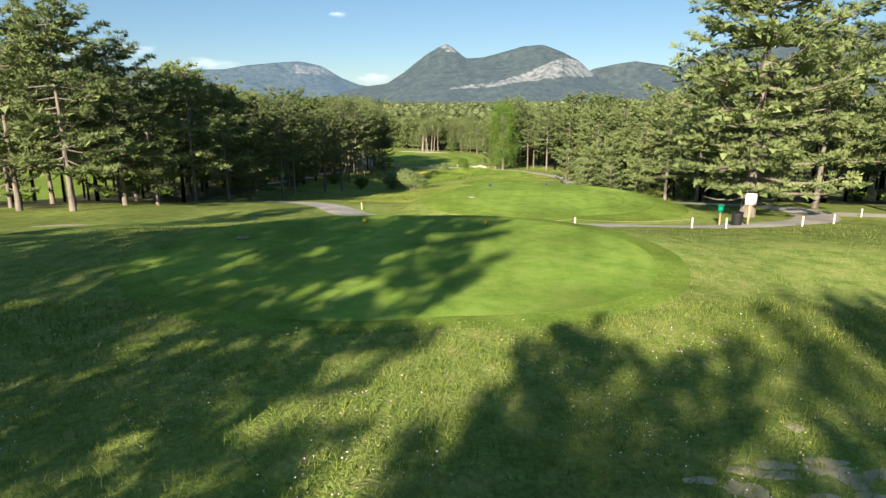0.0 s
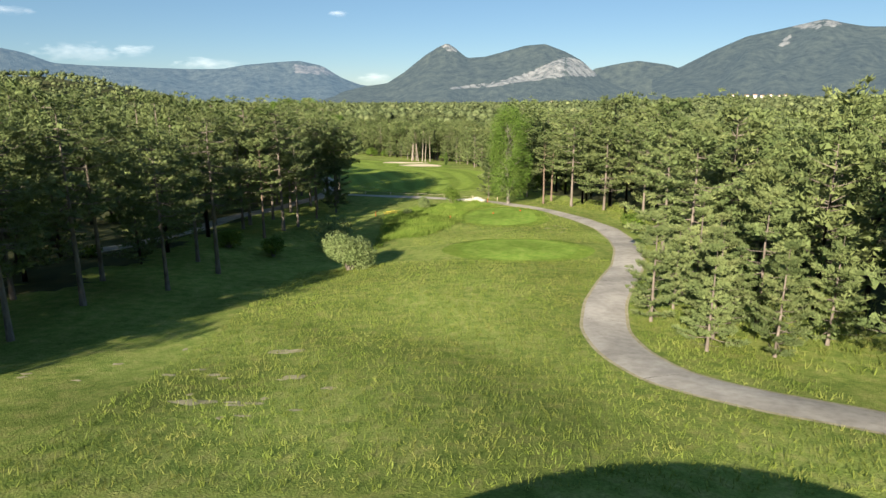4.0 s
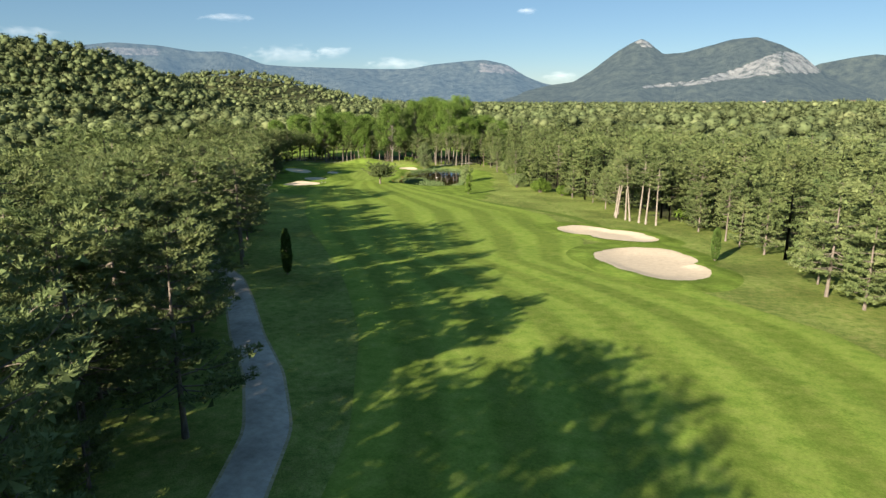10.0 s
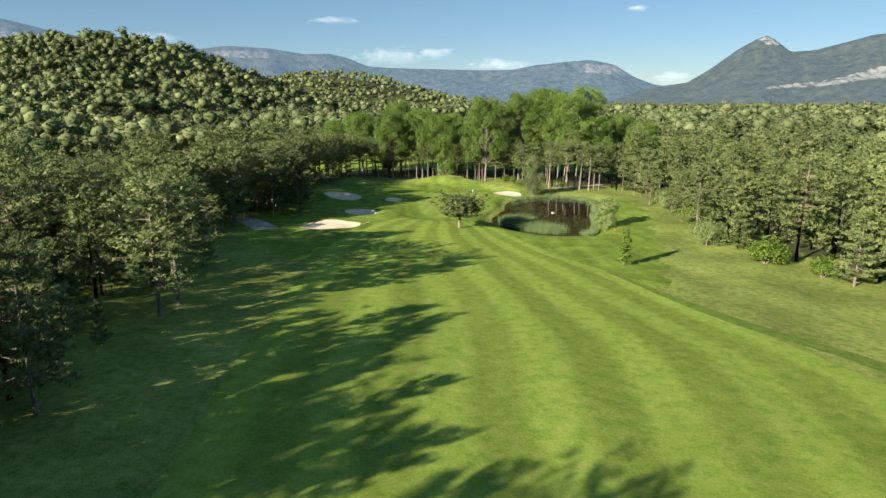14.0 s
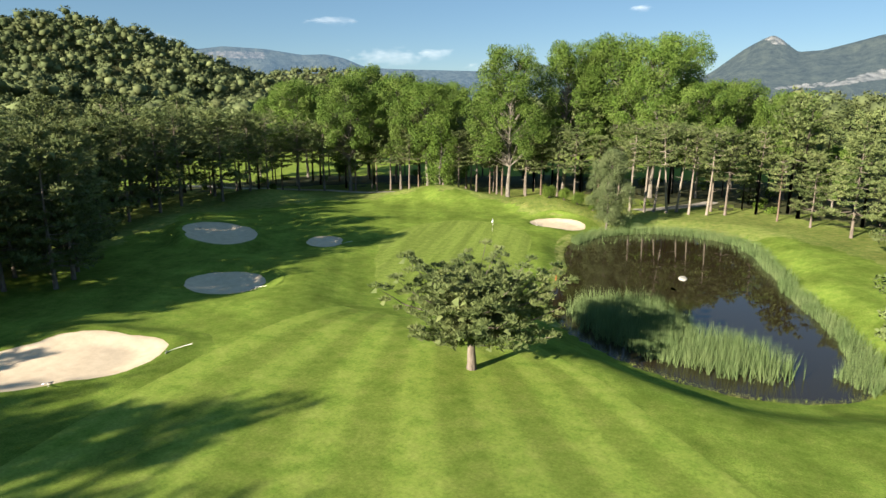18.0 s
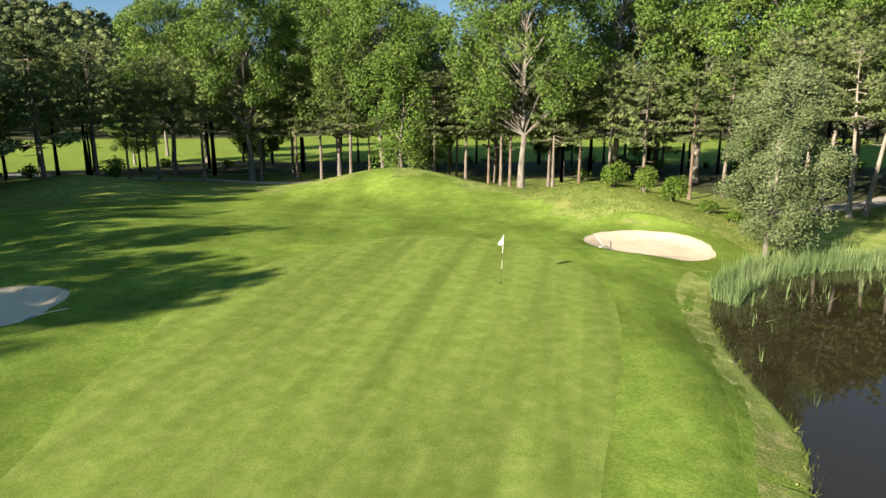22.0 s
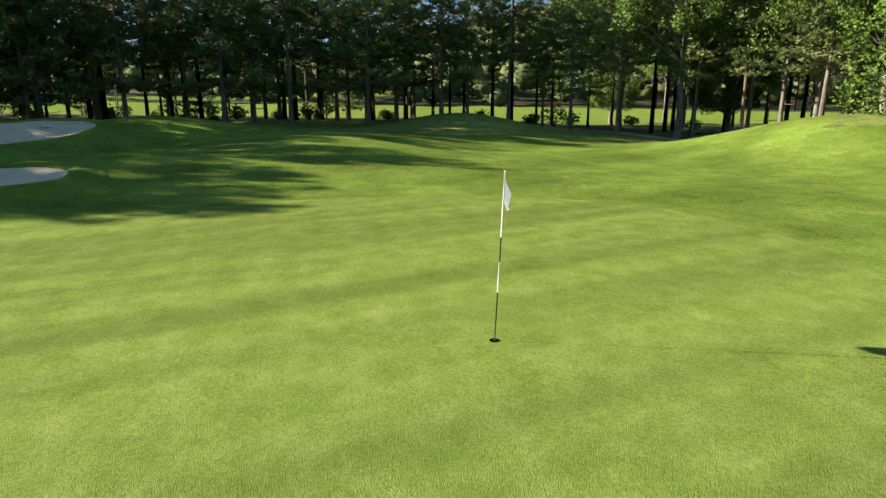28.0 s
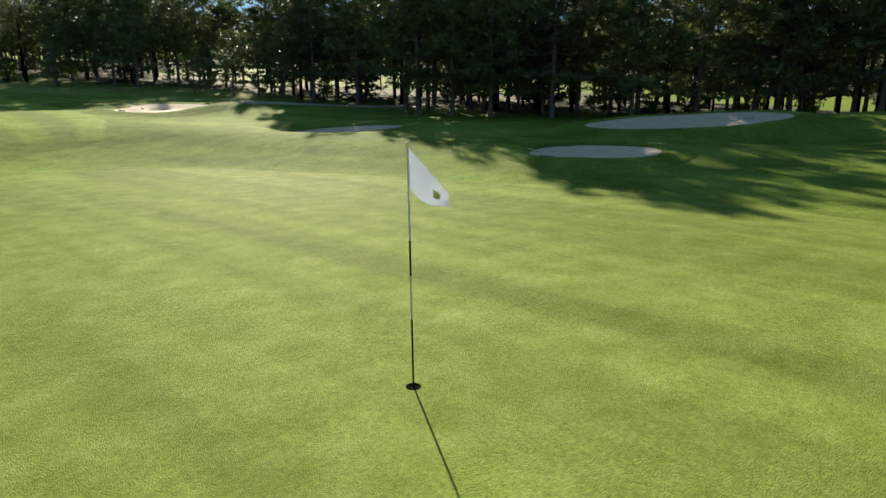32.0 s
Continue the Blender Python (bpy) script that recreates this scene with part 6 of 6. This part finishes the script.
for (ax, ay), (bx, by) in zip(((2.2, 33.0), (6.7, 31.5)), ((6.7, 31.5), (12.4, 30.8))):
    w = np.linspace(0, 1, 9)
    zs = np.interp(w, [0, 1], [float(ground(ax, ay)), float(ground(bx, by))]) + 0.46 - 0.5 * w * (1 - w)
    tagged(part("rope", tube(np.stack([ax + (bx - ax) * w, ay + (by - ay) * w, zs], 1), np.full(9, 0.006), 5), "wood"), "thin sagging rope between posts beside the path", "rope", "ropes of the path fence")
for x, y in ((-81.0, 363.9), (-53.8, 349.2), (9.8, 137.2), (6.2, 139.8), (-79.4, 351.0), (-6.2, 127.0), (4.0, 118.8)):
    post(x, y, 0.62, "red", "thin red hazard stake in the grass", 0.022)

wash = thing("ball_washer", 15.0, 33.6, "green ball washer on a short post", "ball washer", turn=-12)
part("post", tube([(0, 0, -0.1), (0, 0, 0.75)], [0.05, 0.05], 8), "wood", wash)
part("tank", box(0, 0, 0.92, 0.26, 0.24, 0.34, 0.05), "green", wash)
part("lid", box(0, 0, 1.11, 0.34, 0.30, 0.05, 0.02), "green", wash)
bn = thing("litter_bin", 15.7, 33.1, "black ribbed plastic litter bin", "bin")
part("body", tube([(0, 0, 0), (0, 0, 0.1), (0, 0, 0.7), (0, 0, 0.74)], [0.24, 0.25, 0.29, 0.29], 20), "black", bn)
part("rim", tube([(0, 0, 0.7), (0, 0, 0.76)], [0.315, 0.315], 20), "black", bn)
sg = thing("hole_sign", 16.4, 33.3, "cream hole sign with a small course plan on a post", "sign", turn=4)
part("post", box(0, 0, 0.6, 0.12, 0.09, 1.3, 0.01), "wood", sg)
bd = part("board", box(0, -0.06, 1.45, 0.62, 0.04, 0.58, 0.012), "white", sg, "cream painted board")
part("plan_shape", box(0.02, -0.086, 1.46, 0.07, 0.006, 0.3), "green", bd, "green drawn outline of the hole")
part("text_bar", box(-0.12, -0.086, 1.64, 0.22, 0.006, 0.035), "black", bd, "unreadable heading")


def rake(x, y, turn, label="bunker rake with a white handle lying at the sand's edge"):
    ob = thing("rake", x, y, label, "rake", "bunker rakes", float(ground(x, y)) + 0.05, turn)
    part("handle", tube([(0, 0, 0.06), (0.8, 0, 0.28), (1.45, 0, 0.42)], [0.016, 0.016, 0.016], 6), "white", ob)
    part("head", box(0, 0, 0.05, 0.05, 0.55, 0.05, 0.01), "metal", ob)
    for k in range(9):
        part("tine", box(0, -0.24 + 0.06 * k, 0.01, 0.014, 0.014, 0.07), "metal", ob)


for x, y, t in ((-89.3, 385.4, 120), (-104.9, 364.2, 20), (-122.0, 361.5, 200), (-102.5, 348.0, 0), (-98.0, 327.6, -30), (-95.8, 333.2, 40)):
    rake(x, y, t)


def rock(seed, x, y, sx, sy, sz, z=None, label="pale limestone boulder beside the path"):
    r = np.random.default_rng(seed)
    v, f = ball(0, 0, 0, 1.0, 3)
    n = np.array([noise.noise(Vector(p) * 1.3 + Vector((seed, 0, 0))) for p in v])
    v = np.sign(v) * np.abs(v) ** 0.8
    v = v * (1 + 0.28 * n[:, None]) * [sx, sy, sz]
    ob = tagged(part("boulder", (v, f), "stone", smooth=False), label, "boulder")
    ob.matrix_basis = pose(x, y, (float(ground(x, y)) if z is None else z) + sz * 0.55, r.uniform(-6, 6), r.uniform(-6, 6), r.uniform(0, 180))


rock(1, 8.3, 138.3, 0.85, 0.5, 0.42)
rock(2, 7.3, 137.3, 0.7, 0.5, 0.34)
rock(3, 9.0, 137.2, 0.62, 0.42, 0.3)
rock(4, 6.3, 138.0, 0.75, 0.45, 0.3)
rock(5, -70.5, 369.9, 0.75, 0.42, 0.16, -1.42, "flat pale rock rising out of the pond")


# ---- reeds, tall grass and meadow ----
def blades(name, pts, mat, label, length, width, fan, spread=0.25, droop=0.0, category="grass"):
    z = ground(pts[:, 0], pts[:, 1])
    p = np.column_stack([pts, np.maximum(z, -1.5) - 0.03])
    d = np.tile([0.0, 0, 1], (len(p), 1))
    g = sprays(p, d, length, width, fan, rng, spread, droop)[:2]
    structure(name, g, [mat], label, category, None, False, "stuff")


ISLAND = Outline([(-76.4, 353), (-77.8, 358.3), (-75.2, 360), (-72.8, 361), (-70, 356.8), (-67.9, 354), (-64.4, 354), (-62.6, 351.5), (-62, 349.4), (-65.7, 348), (-69.2, 348.6), (-73, 350.4)], (-71, 353.5))
q = np.stack([rng.uniform(-80, -60, 16000), rng.uniform(340, 364, 16000)], 1)
q = q[ISLAND.far(q[:, 0], q[:, 1]) < rng.uniform(0.72, 1.06, len(q))][:6500]
blades("reeds", q, "reed", "dense blue-green reed bed standing in the pond", 1.55, 0.045, 4, 0.15, category="reeds")
q = np.stack([rng.uniform(-87, -53, 70000), rng.uniform(342, 396, 70000)], 1)
s = POND.far(q[:, 0], q[:, 1])
ang = np.arctan2(q[:, 1] - 366, q[:, 0] + 71)
rim = (s > 0.93 - 0.05 * (ang < 1.3)) & (s < 1.03) & (ang > -0.95) & (ang < 2.3)
blades("reeds", q[rim][:5200], "reed", "band of reeds along the far bank of the pond", 1.0, 0.035, 4, 0.17, category="reeds")
thin = (s > 0.78) & (s < 0.94) & (rng.uniform(0, 1, len(q)) < 0.02) & (ang > 1.0) & (ang < 2.7)
blades("reeds", q[thin][:500], "reed", "sparse single reeds standing in the water", 0.9, 0.045, 3, 0.25, category="reeds")
edge = (s > 0.985) & (s < 1.035)
blades("bank_grass", q[edge][:5000], "blades", "longer straw-tinged grass on the pond bank", 0.28, 0.022, 2, 0.5)
edge = (s > 1.02) & (s < 1.13) & ((ang > 2.2) | (ang < -1.9))
blades("bank_grass", q[edge][:7000], "straw", "short dry trampled grass along the pond bank", 0.11, 0.016, 3, 0.9)
q = np.stack([rng.uniform(-97, -79, 9000), rng.uniform(389, 402, 9000)], 1)
q = q[(SEMI.far(q[:, 0], q[:, 1]) > 1.02) & (BUNKERS[6].far(q[:, 0], q[:, 1]) > 1.06)]
blades("bank_grass", q, "blades", "tufted longer grass on the bank above the bunker", 0.17, 0.03, 3, 0.6)


def sown(n, x0, x1, y0, y1, test=None):
    p = np.stack([rng.uniform(x0, x1, n), rng.uniform(y0, y1, n)], 1)
    k = np.ones(n, bool)
    for o, _ in TEES:
        k &= o.far(p[:, 0], p[:, 1]) > 1.12
    d = np.full(n, 1e9)
    for ax, ay in path_pts:
        d = np.minimum(d, np.hypot(p[:, 0] - ax, p[:, 1] - ay))
    k &= d > 1.45
    if test is not None:
        k &= test(p[:, 0], p[:, 1])
    return p[k]


blades("meadow_grass", sown(32000, -14, 14, 4, 15), "blades", "long meadow grass in front of the first tee", 0.20, 0.014, 2, 0.45)
blades("meadow_grass", sown(9000, -16, 22, 13, 34), "blades", "rough grass round the first tee", 0.14, 0.016, 2, 0.5)
blades("meadow_grass", sown(26000, -9, 18, 56, 93), "blades", "rough meadow grass between the tees", 0.24, 0.03, 2, 0.5)
blades("meadow_grass", sown(9000, 0, 19, 101, 136), "blades", "rough meadow grass between the tees", 0.26, 0.03, 2, 0.5)
DITCH = np.array([(-2.6, 108), (-4.6, 99), (-3.6, 108), (-4, 119), (-4.5, 125), (-0.5, 132), (3, 136), (8, 136.5), (11, 133), (8, 130.5), (5.6, 126), (4.9, 119), (3.2, 113), (0.5, 107)], float)
blades("tall_grass", sown(30000, -6, 12, 108, 138, lambda x, y: np.where(within(DITCH, x, y), 1, -1) * edge_distance(DITCH, x, y) > rng.uniform(-0.8, 1.3, len(x))), "weeds", "tall lush yellow-green grass along the ditch", 0.55, 0.04, 3, 0.4)
blades("ditch_weeds", sown(14000, -6, 12, 100, 138, lambda x, y: np.where(within(DITCH, x, y), 1, -1) * edge_distance(DITCH, x, y) > rng.uniform(-0.5, 1.0, len(x))), "weeds", "leafy green weeds along the ditch", 0.42, 0.11, 3, 0.55)
blades("forest_grass", sown(7000, 15, 30, 66, 140, lambda x, y: ~within(COURSE, x, y)), "blades", "tufts of grass under the pines", 0.4, 0.05, 2, 0.5)


def blossoms(name, pts, mat, label, height, size):
    """Flower heads: small five-cornered cups held over the grass."""
    r = np.random.default_rng(len(pts))
    z = ground(pts[:, 0], pts[:, 1]) + height * r.uniform(0.6, 1.2, len(pts))
    a = np.linspace(0, 2 * np.pi, 5, endpoint=False)
    s = size * r.uniform(0.6, 1.3, len(pts))
    rim = np.stack([pts[:, :1] + s[:, None] * np.cos(a), pts[:, 1:] + s[:, None] * np.sin(a), np.repeat(z[:, None], 5, 1) + s[:, None] * 0.4 * np.sin(a)], -1)
    v = np.concatenate([rim, np.stack([pts[:, 0], pts[:, 1], z - size * 0.5], 1)[:, None]], 1).reshape(-1, 3)
    f = np.concatenate([np.arange(len(pts))[:, None] * 6 + [k, (k + 1) % 5, 5] for k in range(5)])
    structure(name, (v, f), [mat], label, "flowers", None, False, "stuff")


def drifts(n, x0, x1, y0, y1, seed):
    r = np.random.default_rng(seed)
    p = sown(n * 4, x0, x1, y0, y1)
    k = np.array([noise.noise(Vector((x * 0.5, y * 0.5, seed))) for x, y in p]) + r.normal(0, 0.12, len(p))
    return p[k > 0.12][:n]


blossoms("meadow_flowers", drifts(420, -10, 13, 4, 14, 1), "petal_white", "scattered small white meadow flowers", 0.17, 0.011)
blossoms("meadow_flowers", drifts(500, -8, 10, 5, 13, 2), "petal_pink", "scattered pink clover heads in long grass", 0.16, 0.013)
blossoms("meadow_flowers", drifts(260, 2, 12, 5, 13, 3), "petal_yellow", "scattered yellow meadow flowers", 0.17, 0.012)
blossoms("meadow_flowers", drifts(120, -8, 14, 58, 92, 4), "straw", "pale seed heads in the rough", 0.22, 0.025)
blossoms("broom_flowers", np.stack([rng.normal(-4.0, 0.5, 110), rng.normal(126.4, 0.35, 110)], 1), "petal_yellow", "yellow flowers in the tall ditch grass", 0.55, 0.05)


def house(x, y, turn, w, d, h):
    ob = tagged(new("house"), "small pale far-off house with a tiled roof", "house", "village houses")
    ob.matrix_basis = pose(x, y, float(ground(x, y)) + 9, 0, 0, turn)
    part("wall", box(0, 0, h / 2 - 5, w, d, h + 10), "wall", ob)
    v = np.array([(-w / 2 - 1, -d / 2 - 1, h), (w / 2 + 1, -d / 2 - 1, h), (w / 2 + 1, d / 2 + 1, h), (-w / 2 - 1, d / 2 + 1, h), (-w / 2, 0, h + d * 0.25), (w / 2, 0, h + d * 0.25)])
    part("roof", (v, np.array([(0, 1, 5), (0, 5, 4), (2, 3, 4), (2, 4, 5), (1, 2, 5), (3, 0, 4), (0, 2, 1), (0, 3, 2)])), "roof", ob, smooth=False)
    for k in (-1, 1):
        part("window", box(k * w * 0.22, -d / 2 - 0.06, h * 0.55, w * 0.12, 0.1, h * 0.25), "black", ob)


for k, (az, D) in enumerate(((24.6, 2500), (25.2, 2540), (25.7, 2480), (26.3, 2560), (26.9, 2500), (27.3, 2570), (23.6, 2600), (14.2, 2700), (14.9, 2720), (9.3, 2800))):
    house(D * math.sin(radians(az)), D * math.cos(radians(az)), 20 * k, 10 + 2 * (k % 3), 7, 5)
